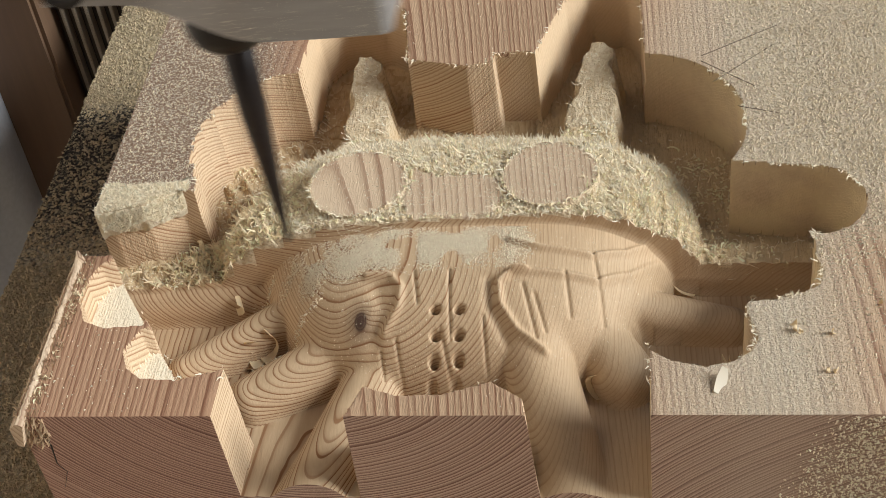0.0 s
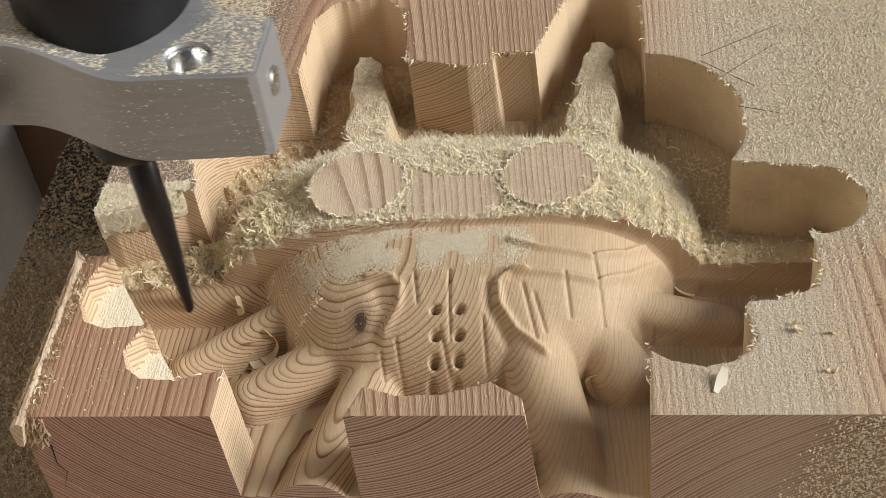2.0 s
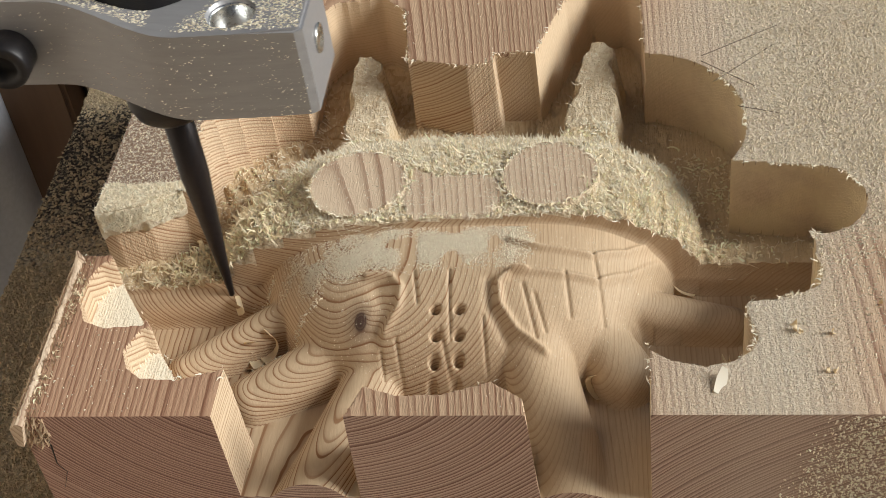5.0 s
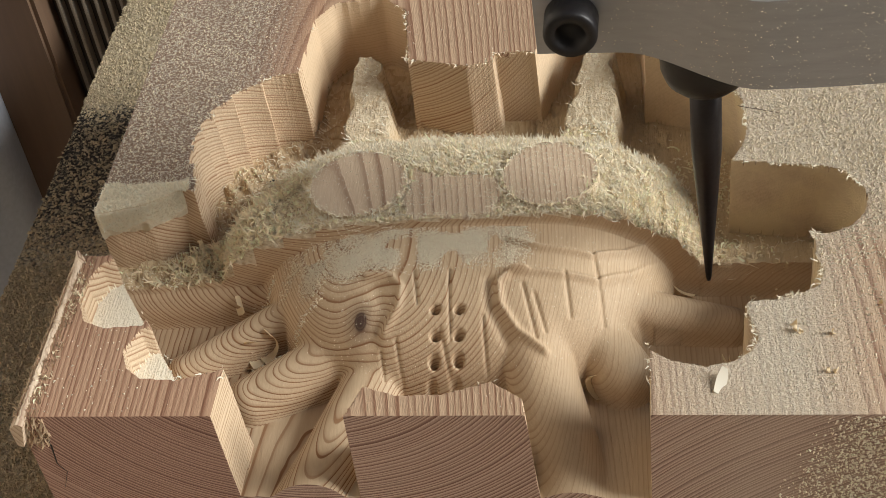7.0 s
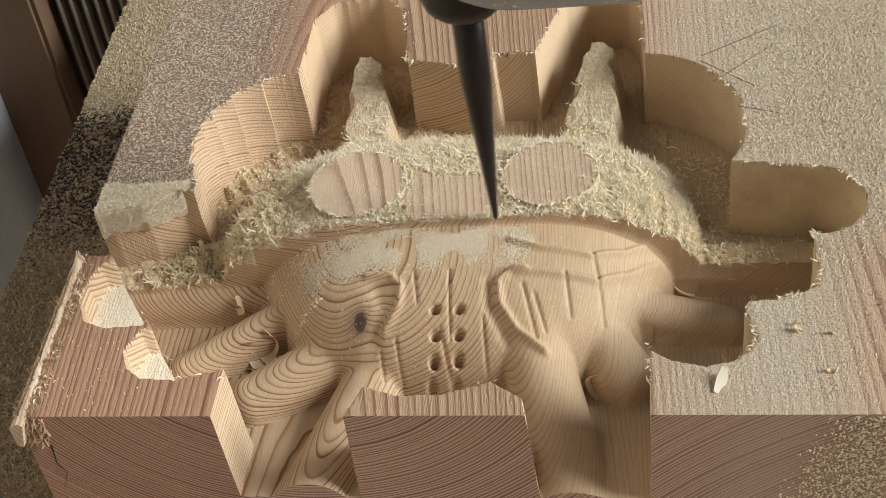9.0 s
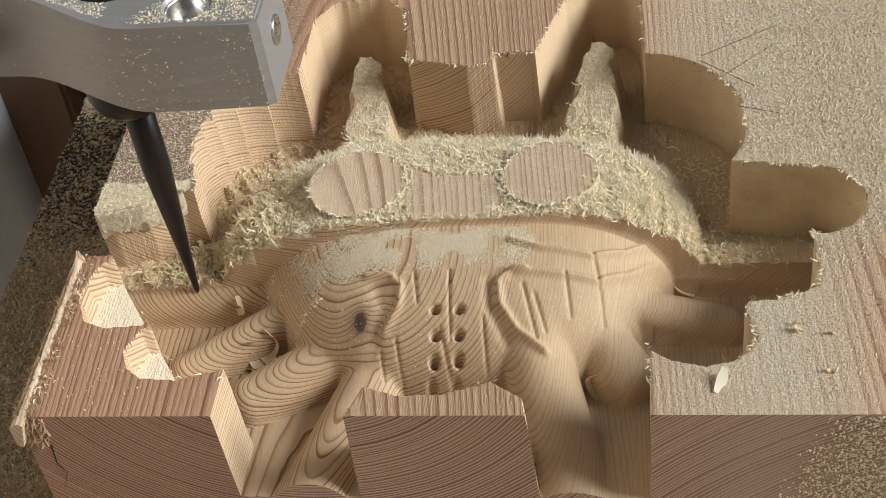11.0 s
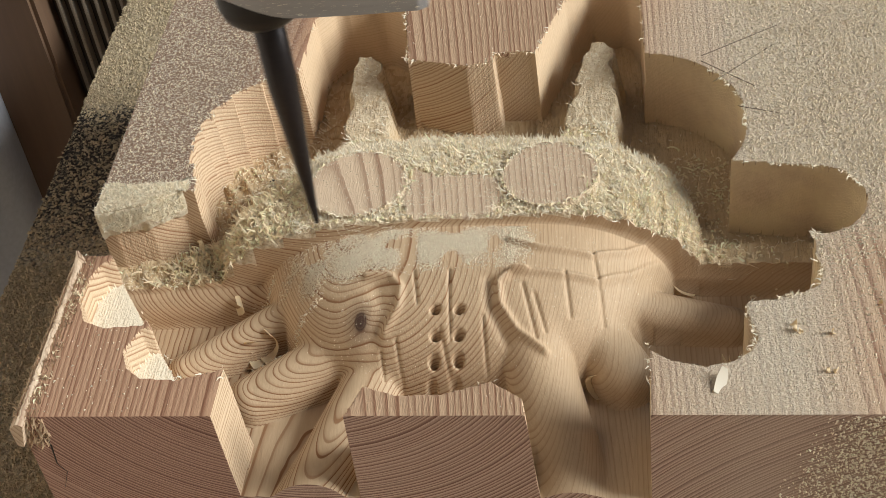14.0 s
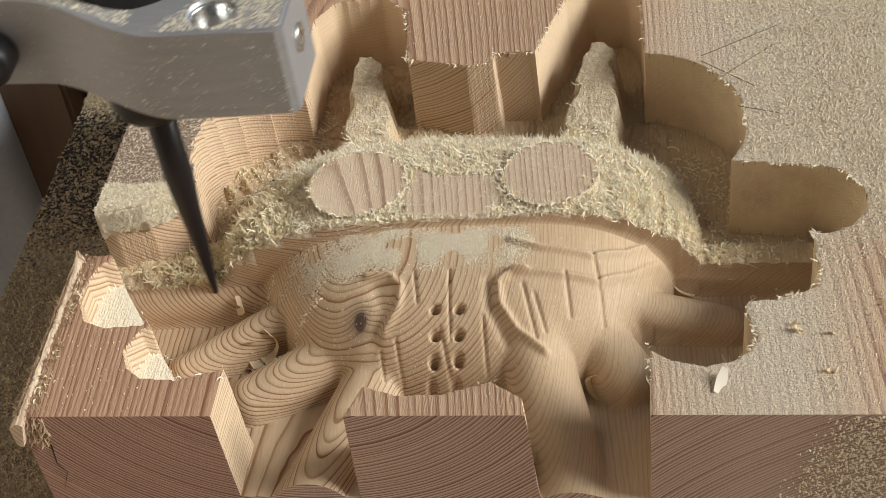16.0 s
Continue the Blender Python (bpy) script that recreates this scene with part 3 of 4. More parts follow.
def build_spindle():
    """Spindle head with the clamp; its own origin is at the cutter's tip. Millimetres."""
    head = tagged(new("spindle_head"), "aluminium spindle clamp with black collet nut and tapered cutter", "milling head")
    m = 0.001
    bit = lathe([(0.2 * m, 0.0), (0.45 * m, 0.25 * m), (0.62 * m, 1.2 * m), (2.85 * m, 34 * m), (3.15 * m, 38 * m), (3.15 * m, 60 * m)], 32)
    part("cutter", bit, STEEL_DARK, head, "dark tapered steel cutter", True)
    nut = lathe([(3.2 * m, 54.9 * m), (6.4 * m, 55.6 * m), (7.9 * m, 57.2 * m), (8.7 * m, 59.6 * m), (8.9 * m, 70 * m), (7.0 * m, 72 * m)], 40)
    part("collet_nut", nut, BLACK, head, "black collet nut", True)
    # clamp: a thick plate whose thin side stands higher and a little further back, joined by a long bend
    def bend(x):
        u = min(1.0, max(0.0, (x + 16) / 27))
        return u * u * (3 - 2 * u)

    front = [(-31, -10.5), (-24, -10.7)]
    front += [(-16 + 27 * i / 12, -11 - 5.6 * bend(-16 + 27 * i / 12)) for i in range(13)]
    front += [(22, -16.4), (33.5, -15.8), (35, -14.8), (35, 2.5), (24, 4), (15, 18), (6, 18), (-4, 18), (-15, 18), (-24, 10), (-31, 8)]
    plate = extrude([(x * m, y * m) for x, y in front], 65.7 * m, 85.2 * m, 0.0006)
    for v in plate.verts:
        v.co.z += 5.6 * m * (1 - bend(v.co.x / m))
    bmesh.ops.triangulate(plate, faces=[f for f in plate.faces if len(f.verts) > 4])
    drill = lathe([(4.4 * m, 78.5 * m), (4.4 * m, 84.6 * m), (5.0 * m, 85.4 * m), (5.0 * m, 90 * m)], 32, (20.5 * m, -9.5 * m))
    plate = bored(plate, drill)
    clamp = part("clamp", plate, ALUMINIUM, head, "dusty grey aluminium clamp", True)
    clamp.data.set_sharp_from_angle(angle=radians(28))
    hole = lathe([(4.1 * m, 78.6 * m), (4.1 * m, 83.9 * m), (4.35 * m, 84.4 * m), (4.38 * m, 84.4 * m), (4.38 * m, 78.6 * m)], 28, (20.5 * m, -9.5 * m))
    part("bore_sleeve", hole, BRIGHT_METAL, clamp, "bright bore sleeve", True)
    plug = lathe([(3.0 * m, 35.1 * m), (2.9 * m, 35.4 * m), (2.0 * m, 35.5 * m), (1.8 * m, 35.2 * m)], 24, (-6 * m, 76.2 * m), "x")
    part("set_screw", plug, BRIGHT_METAL, clamp, "bright set screw", True)
    prof = [(2.4 * m, 4.0 * m), (5.0 * m, 4.0 * m), (5.0 * m, 9.6 * m), (4.6 * m, 10.2 * m), (2.9 * m, 10.2 * m), (2.6 * m, 7.5 * m), (0.1 * m, 7.2 * m)]
    part("clamp_bolt", lathe([(r, h + 6.6 * m) for r, h in prof], 32, (-24.0 * m, 79.6 * m), "y"), BLACK, head, "black socket-head bolt", True)
    motor = lathe([(15 * m, 84 * m), (17.5 * m, 86.2 * m), (17.5 * m, 128 * m), (15 * m, 130 * m)], 48, (0, 8 * m))
    part("motor", motor, BLACK, head, "black spindle motor", True)
    # dust lying on the clamp
    x, y = scatter(14000, -30, 34, -15, 16, 41, lambda a, b: np.where(b > -10.0 - 5.0 * np.clip((a + 14) / 25, 0, 1), 0.8 + 1.2 * smooth_noise(a, b, 5.0, 45), 0) * (np.hypot(a - 20.5, b + 9.5) > 4.8))
    ob = grains("clamp_dust", x, y, 85.2 + 5.6 * np.array([1 - bend(q) for q in x]), 0.34, PALE_DUST, "", "", 42)
    ob.parent = head
    rng = np.random.RandomState(44)
    x = -30 + 64 * rng.rand(600) ** 0.6
    lift = np.array([bend(q) for q in x])
    y = np.where(x < 11, -11 - 5.6 * lift, -16.6 + (x - 11) * 0.032) - 0.05
    z = 65.9 + 5.6 * (1 - lift) + 19 * rng.rand(600) ** 1.2
    ob = grains("front_dust", x, y, z, 0.22, PALE_DUST, "", "", 46)
    ob.parent = head
    return head


def build_surroundings():
    m = 0.001
    table = box((-131 * m, -260 * m, -18 * m), (330 * m, 420 * m, 0.0), 0.001)
    ob = part("table", table, BOARD, None, "dark dusty spoilboard under the block")
    tagged(ob, category="table", kind="structure")
    for lx in (-120, 310):
        for ly in (-245, 400):
            leg = part("table_leg", box(((lx - 22) * m, (ly - 22) * m, -600 * m), ((lx + 22) * m, (ly + 22) * m, -18 * m), 0.002), POST, ob)
    ground = box((-3, -3, -0.62), (3, 3, -0.60))
    ob = part("floor", ground, FLOOR_PAINT, None, "worn brown workshop floor")
    tagged(ob, category="floor", kind="structure")
    # added walls out of view, there to bounce warm light onto the front faces
    wall = part("bounce_wall_south", box((-0.9, -1.0, -0.60), (1.6, -0.9, 1.6)), BOUNCE_PAINT, None, "unseen added wall that bounces warm light")
    tagged(wall, category="wall", kind="structure")
    wall = part("bounce_wall_west", box((-0.9, -0.9, -0.60), (-0.8, 2.6, 1.6)), BOUNCE_PAINT, None, "unseen added wall that bounces warm light")
    tagged(wall, category="wall", kind="structure")
    post = part("wooden_post", box((-186 * m, 212 * m, -600 * m), (-160 * m, 240 * m, 90 * m), 0.0015), POST, None, "brown upright timber beside the table")
    tagged(post, category="post")
    cover = tagged(new("ribbed_cover"), "dark ribbed upright machine cover behind the table", "machine cover")
    part("panel", box((-160 * m, 226 * m, -600 * m), (-100 * m, 232 * m, 60 * m)), SLATS, cover)
    for i in range(13):
        lo = (-157 + 4.3 * i)
        ob = part("rib", box((lo * m, 222.0 * m, -600 * m), ((lo + 1.3) * m, 226 * m, 60 * m), 0.0003), RIBS, cover, "thin pale rib")
    col = lathe([(26 * m, -600 * m), (26 * m, 120 * m)], 48, (-208 * m, 205 * m))
    ob = part("steel_column", col, CYLINDER, None, "grey steel column beside the table", True)
    tagged(ob, category="column")


build_surroundings()
block = build_block()


def top_dust(x, y):
    d = pocket(x, y)
    on = (d > 1.0) & (terrace(x, y) > 1.0)
    left = 1.0 * np.clip((-50 - x) / 12, 0, 1) * np.clip((y - 58) / 10, 0, 1)
    right = 1.25 * np.clip((x - 54) / 18, 0, 1) * np.clip(0.25 + (y - 10) / 70, 0.1, 0.8) * (0.4 + 0.9 * smooth_noise(x, y, 9.0, 27))
    few = 0.012 + 0.05 * ((x < -60) & (y < 46))
    return np.where(on, np.maximum(np.maximum(left, right), few), 0)


x, y = scatter(75000, X0 + 0.5, X1, 1, 158, 21, top_dust)
grains("saw_dust", x, y, np.full(len(x), TOP), 0.36, DUST, "pale saw dust strewn over the top of the block", "saw dust", 22)
x, y = scatter(60000, 50, X1, 30, 158, 28, lambda a, b: np.where(pocket(a, b) > 1.0, np.clip((a - 54) / 24, 0, 0.9) * np.clip((b - 34) / 30, 0, 1) * (0.25 + smooth_noise(a, b, 5.0, 29)), 0))
grains("coarse_dust", x, y, np.full(len(x), TOP), 0.46, DUST, "coarse pale saw dust on the outer top of the block", "saw dust", 30)
x, y = scatter(95000, -130.5, -78, -40, 262, 23, lambda a, b: np.clip(np.where((b > 160 + 10 * smooth_noise(a, b, 9.0, 26)) | (b < 95), 1.0, 0.32) * (0.55 + 0.7 * smooth_noise(a, b, 7.0, 24)), 0, 1))
grains("table_dust", x, y, np.zeros(len(x)), 0.75, DUST_DARK, "yellowish saw dust lying on the dark table", "saw dust", 25)

# torn fibres on the roughed dome and in the pocket
x, y = scatter(80000, -80, 78, EDGE - 3.0, 122, 31, lambda a, b: np.where((b > cut_edge(a) + 0.5) & (pocket(a, b) < -0.8) & (np.abs(np.hypot(a + 24, b - 67.8)) > 11) & (np.hypot(a - 19, b - 69.6) > 10.6) & (strip(a, b) > 0.1), np.where(roughed(a, b) > 34.0, np.where((a < -37) | (b > 91), 0.05, 1.0), 0.02 + 0.05 * ((b < 73) & (a > 30)) + 0.25 * (a < -38)) * (smooth_noise(a, b, 3.0, 33) * 1.3), 0))
z, _ = surface(x, y)
fibres("torn_fibre", x, y, z, 1.7, 0.26, 0.7, block, FIBRE, "pale torn wood fibres", 32)

x, y = scatter(56000, -60, 60, EDGE - 2.0, 100, 34, lambda a, b: np.where((b > cut_edge(a) + 0.7) & (pocket(a, b) < -1.5) & (np.hypot(a + 24, b - 67.8) > 10.9) & (np.hypot(a - 19, b - 69.6) > 10.5) & (strip(a, b) > -0.1) & (roughed(a, b) > 34.3), np.clip(0.35 + 0.9 * (b > 77) + 0.6 * (a > 27) - 0.75 * (a < -37) - 0.9 * (b > 93), 0.04, 1) * (smooth_noise(a, b, 2.4, 35) * 1.25), 0))
z, _ = surface(x, y)
fibres("long_fibre", x, y, z, 2.2, 0.30, 1.0, block, FIBRE, "long pale curled fibres", 36)
x, y = scatter(700, -46, 40, 86, 127, 37, lambda a, b: np.where((pocket(a, b) < -1.0) & (roughed(a, b) > 38), 1.0, 0))
z, _ = surface(x, y)
fibres("wedge_fibre", x, y, z, 1.1, 0.26, 0.5, block, FIBRE, "pale fibres on the standing wedges", 38)

x, y = scatter(60000, -70, 66, EDGE - 3.0, 98, 91, lambda a, b: np.where((b > cut_edge(a) + 0.6) & (pocket(a, b) < -1.0) & (np.hypot(a + 24, b - 67.8) > 10.9) & (np.hypot(a - 19, b - 69.6) > 10.5) & (strip(a, b) > 0.0), np.where(roughed(a, b) > 34, 0.75, 0.12) * (0.3 + smooth_noise(a, b, 4.0, 92)), 0))
z, _ = surface(x, y)
grains("chip_crumb", x, y, z + 0.1, 0.62, CHIP_CREAM, "cream crumbs of torn wood on the roughed dome", "wood crumbs", 93)

rng = np.random.RandomState(71)
heaps = ((-60, 57.5, 18, 4.0, 520), (-50, 66, 10, 9, 420), (-58, 64, 12, 6, 260), (38, 62, 10, 6, 300), (46, 66, 8, 6, 120), (58, 60, 10, 4, 90), (-4, 82, 14, 4, 120), (62, 35, 8, 3, 30), (50, 88, 6, 10, 40))
xs = np.concatenate([rng.normal(cx, wx * 0.5, k) for cx, cy, wx, wy, k in heaps])
ys = np.concatenate([rng.normal(cy, wy * 0.5, k) for cx, cy, wx, wy, k in heaps])
ok = (pocket(xs, ys) < -0.6) & (ys > cut_edge(xs) + 0.6) | (pocket(xs, ys) < -0.6) & (xs > 55)
xs, ys = xs[ok], ys[ok]
zs, _ = surface(xs, ys)
fibres("heaped_shaving", xs, ys, zs, 2.8, 0.50, 0.8, block, CHIP_CREAM, "heaped pale curled chips", 72)
loose = lathe([(0.0012, 0.0), (0.0015, 0.0006), (0.0010, 0.0012), (0.0003, 0.0013)], 12)
loose = part("loose_knot", loose, BLACK, block, "small dark knot", True)
knot_z, _ = surface(np.array([-48.5]), np.array([82.5]))
loose.matrix_basis = pose(-0.0485, 0.0825, knot_z[0] * 0.001, -40, 20, 0)

# the furry torn corner over the open end of the pocket, top and upper wall
x, y = scatter(12000, -83.5, -63.5, 59.5, 69.5, 51, lambda a, b: np.where((pocket(a, b) > -0.5) & (b < 68.5 + 1.5 * smooth_noise(a, b, 2.5, 52)), 1.0, 0))
pad = []
for k in range(41):
    px = -83.8 + 20.0 * k / 40
    wy = 60.5 + (px + 81) * 0.25 if px < -73 else 62.5 + (px + 73) * 0.62
    for q, (dy, dz) in enumerate(((None, 0.05), (3.0, 0.5), (1.0, 0.55), (-0.35, 0.1), (-0.45, -3.0), (-0.35, -7.0), (0.1, -7.4))):
        jag = noise.noise((px * 0.4, q * 3.0, 0.0)) * (1.4 if q in (0, 5, 6) else 0.2)
        yy = 68.0 + jag if dy is None else wy + dy
        pad.append((px * 0.001, yy * 0.001, (TOP + dz + (jag if dz < -3.5 else 0)) * 0.001))
part("furry_corner", from_arrays("furry_corner", pad, [(7 * k + q, 7 * k + q + 1, 7 * k + q + 8, 7 * k + q + 7) for k in range(40) for q in range(6)]), FUR, block, "pale furry torn corner", True)
fibres("torn_corner", x, y, np.full(len(x), TOP + 0.45), 0.9, 0.24, 1.1, block, FIBRE, "pale furry torn corner", 53)
rng = np.random.RandomState(54)
x = rng.uniform(-83, -65, 5000)
wall_y = np.where(x < -73, 60.5 + (x + 81) * 0.25, 62.5 + (x + 73) * 0.62)
z = TOP - 7.5 * rng.rand(5000) * (0.55 + 0.5 * smooth_noise(x, x * 0, 3.0, 55))
fibres("torn_edge", x, wall_y - 0.4, z, 0.9, 0.2, 0.3, block, FIBRE, "pale fibres hanging from the torn corner", 56, 1.4, -math.pi / 2)

# a drying crack at the open corner of the block
crack = bmesh.new()
line = [(-79.8, 45.2), (-79.3, 40.8), (-79.8, 35.3), (-78.4, 32.5), (-80.4, 27.4)]
for k, (cx, cz) in enumerate(line):
    w = 0.22 - 0.045 * k
    for sx, sy in ((-w, 0.0), (0.0, -0.06), (w, 0.0)):
        crack.verts.new(((cx + sx) * 0.001, (sy - 0.01) * 0.001, cz * 0.001))
crack.verts.ensure_lookup_table()
for k in range(len(line) - 1):
    for q in range(2):
        a = 3 * k + q
        crack.faces.new((crack.verts[a], crack.verts[a + 1], crack.verts[a + 4], crack.verts[a + 3]))
part("crack", crack, BLACK, block, "dark drying crack")

# fibres along the torn rim
x, y = scatter(260000, -84, 92, 8, 136, 57, lambda a, b: np.where((np.abs(pocket(a, b) - 0.15) < 0.35) & ((a > 40) | (b > 60)), 0.30 + 0.6 * (a > 40), np.where(np.abs(pocket(a, b) - 0.15) < 0.3, 0.15, 0)) * np.clip(smooth_noise(a, b, 3.0, 58) * 2.2 - 0.75, 0, 1))
fibres("rim_fibre", x, y, np.full(len(x), TOP - 0.1), 1.35, 0.32, 0.55, block, FIBRE, "pale frayed rim", 59)

# fine pale dust lying on the finished back
x, y = scatter(95000, -42, 17, 40, 55.5, 61, lambda a, b: np.clip(1.15 - np.abs(b - 49.6 - 0.06 * (a + 10)) / 6.5, 0, 1) * np.clip((a + 42) / 14, 0, 1) * np.clip((17 - a) / 8, 0, 1) * (smooth_noise(a, b, 4.5, 62) * 2.4 - 0.55))
z, _ = surface(x, y)
grains("pale_dust", x, y, z, 0.27, PALE_DUST, "fine fluffy white dust on the milled back", "saw dust", 63)


def boss_dust(a, b):
    near = np.zeros_like(a)
    for bx, by, r in BOSSES:
        d = np.hypot(a - bx, b - by) - r
        near = np.maximum(near, np.where(d < 0.2, 0.07 + 0.22 * (bx > 0) + 0.6 * np.exp(-(d / 0.9) ** 2), 0))
    s = strip(a, b)
    near = np.maximum(near, np.where(s < 0.3, 0.30 + 0.6 * np.exp(-(s / 1.2) ** 2), 0))
    return near * (0.35 + 1.1 * smooth_noise(a, b, 3.0, 82)) * (b > cut_edge(a) + 0.4)


x, y = scatter(34000, -36, 31, EDGE - 2, 81, 81, boss_dust)
z, _ = surface(x, y)
grains("boss_dust", x, y, z, 0.22, PALE_DUST, "pale dust specks on the flat bosses and strip", "saw dust", 83)
x, y = scatter(16000, -37, 31, EDGE + 0.6, 82, 84, lambda a, b: np.where((np.abs(np.hypot(a + 24, b - 67.8) - 11.3) < 0.8) | (np.abs(np.hypot(a - 19, b - 69.6) - 10.9) < 0.7) & (b > 66), 0.55, 0) * (0.4 + smooth_noise(a, b, 2.0, 85)))
z, _ = surface(x, y)
fibres("boss_rim_fibre", x, y, z, 1.1, 0.30, 0.9, block, FIBRE, "pale fibres crowding the bosses", 86)

x, y = scatter(9000, -44, 44, 20, 55, 66, lambda a, b: np.where((pocket(a, b) < -1) & (body(a, b) > 26), 0.30, 0))
z, _ = surface(x, y)
grains("light_dust", x, y, z, 0.17, PALE_DUST, "a few specks of pale dust on the milled back", "saw dust", 67)

# crumbs stuck to the front of the block
rng = np.random.RandomState(64)
x, z = rng.uniform(52, 104, 16000), rng.uniform(4, 49.5, 16000)
ok = rng.rand(16000) < np.clip((x - 62 - (z - 20) * 0.35) / 14, 0, 0.9)
grains("clinging_dust", x[ok], np.full(ok.sum(), -0.1), z[ok], 0.4, PALE_DUST, "pale saw dust clinging to the front of the block", "saw dust", 65)


def build_splinter(parent):
    """The torn strip along the open edge of the block."""
    ny = 90
    verts, faces = [], []
    for j in range(ny + 1):
        y = -2.5 + 47.6 * j / ny
        a = 0.8 * (noise.noise((0.0, y * 0.25, 1.0)) + 0.6 * noise.noise((0.0, y * 1.1, 4.0)))
        b = 0.8 * (noise.noise((3.0, y * 0.3, 2.0)) + 0.8 * noise.noise((5.0, y * 1.4, 7.0)))
        rise = 0.35 + 0.5 * b + 2.0 * max(0.0, (y - 38) / 7) ** 2
        a = 0.5 * a + 0.5 * noise.noise((9.0, y * 2.6, 3.0))
        b = 0.6 * b + 0.5 * noise.noise((2.0, y * 3.1, 8.0))
        ring = [(-81.9 + a, 49.8), (-82.7 + a * 0.7, 50.0 + rise), (-83.2 + a * 0.5, 50.1 + rise), (-84.9 + b * 0.5, 49.0), (-84.7, 44.0), (-83.5, 43.5)]
        verts += [(x * 0.001, y * 0.001, z * 0.001) for x, z in ring]
    for j in range(ny):
        for i in range(6):
            a, b = j * 6 + i, j * 6 + (i + 1) % 6
            faces.append((a, b, b + 6, a + 6))
    faces += [tuple(range(5, -1, -1)), tuple(range(ny * 6, ny * 6 + 6))]
    rng = np.random.RandomState(81)
    fx, fy = rng.uniform(-84.6, -79.5, 700), rng.uniform(-1, 45, 700)
    fibres("edge_fibre", fx, fy, np.full(700, 50.0), 2.2, 0.28, 0.25, parent, CHIP_BROWN, "torn brown fibres", 82, 0.5, math.pi / 2)
    part("splintered_edge", from_arrays("splintered_edge", verts, faces), WOOD_BOSS, parent, "pale splintered edge strip")


build_splinter(block)

# frayed upper edges of two limbs
rng = np.random.RandomState(101)
u = rng.rand(900)
far = rng.rand(900) < 0.6
x = np.where(far, -43 - 20 * u, -29 - 17 * u) + rng.normal(0, 0.3, 900)
y = np.where(far, 52.0 - 13.0 * u, 41.0 - 10.0 * u) + rng.normal(0, 0.5, 900)
z, _ = surface(x, y)
fibres("limb_fibre", x, y, z, 0.9, 0.22, 0.6, block, FIBRE, "pale fuzz along the milled limbs", 102)

# the torn corner of the block, and flakes along its open edge
rng = np.random.RandomState(103)
x, z = rng.uniform(-83.5, -78.5, 130), rng.uniform(42, 50, 130)
fibres("torn_splinter", x, np.full(130, -0.1), z, 1.7, 0.4, -1.2, block, CHIP_BROWN, "torn brown splinters at the corner", 104, 0.9, -math.pi / 2)
x, y = rng.normal(-81.0, 0.9, 260), rng.uniform(-1, 44, 260)
ok = smooth_noise(x, y, 4.0, 105) > 0.45
fibres("edge_flake", x[ok], y[ok], np.full(ok.sum(), TOP), 1.6, 0.4, 0.4, block, CHIP_CREAM, "pale flakes lifted along the open edge", 106)


def curl(name, at, length, width, turn, heading, lean, material, label, thick=0.12):
    """A curled shaving: a thin bent ribbon with thickness, resting at a place given in millimetres."""
    n = 14
    verts, faces = [], []
    p, a = Vector((0, 0, 0)), 0.0
    across = Vector((-math.sin(heading), math.cos(heading), lean)).normalized()
    along = Vector((math.cos(heading), math.sin(heading), 0))
    for i in range(n + 1):
        w = width * (0.55 + 0.45 * math.sin(math.pi * (0.1 + 0.85 * i / n))) / 2
        up = along.cross(across) * -thick
        for q in (p - across * w, p + across * w, p + across * w + up, p - across * w + up):
            verts.append(((at[0] + q.x) * 0.001, (at[1] + q.y) * 0.001, (at[2] + q.z) * 0.001))
        p = p + (along * math.cos(a) + Vector((0, 0, 1)) * math.sin(a)) * length / n
        a += turn / n
    for i in range(n):
        for k in range(4):
            a0, b0 = 4 * i + k, 4 * i + (k + 1) % 4
            faces.append((a0, b0, b0 + 4, a0 + 4))
    faces += [(3, 2, 1, 0), (4 * n, 4 * n + 1, 4 * n + 2, 4 * n + 3)]
    me = from_arrays(name, verts, faces)
    me.materials.append(material)
    return tagged(new(name, me), label, "wood shaving", "loose shavings")


CHIP = shaving_material("fresh_shaving", (0.86, 0.72, 0.49), 0.08)
CHIP_WHITE = shaving_material("white_chip", (0.86, 0.80, 0.68), 0.05)
curl("wood_chip", (54.0, 5.2, TOP + 0.1), 5.6, 2.2, 0.7, 1.25, 0.5, CHIP_WHITE, "white flat wood chip lying on the block")
for cx, cy, cz, le, tu, hd in [(-45.0, 36.0, 26.5, 7, 2.4, 0.9), (-45.5, 34.0, 26.0, 7, 2.6, 2.0), (-33.0, 27.0, 25.5, 8, 3.6, 0.3), (30.3, 25.5, 25.2, 6, 2.6, 2.2), (-46.5, 37.0, 25.5, 5, 3.8, 2.4), (-53.0, 49.0, 29, 3.5, 3.0, 0.4), (-32.0, 26.0, 25.5, 5, 2.0, 1.4), (55, 57.0, 25.0, 5, 2.4, 0.5), (50, 56.0, 25.0, 6, 1.6, 2.8)]:
    curl("curled_shaving", (cx, cy, cz), le * 1.3, 3.6, tu, hd, 0.35, CHIP, "thin curled pale shaving in the pocket")
for k, (cx, cy) in enumerate([(68.9, 21.2), (70.0, 20.2), (75.1, 10.2), (76.8, 20.4), (86.0, 28.5), (75.6, 10.9), (68.4, 22.4)]):
    curl("shaving_crumb", (cx, cy, TOP + 0.05), 1.9, 1.0, 3.5 - 0.3 * k, 1.1 * k, 0.6, CHIP, "small pale crumb of shaving on the block")

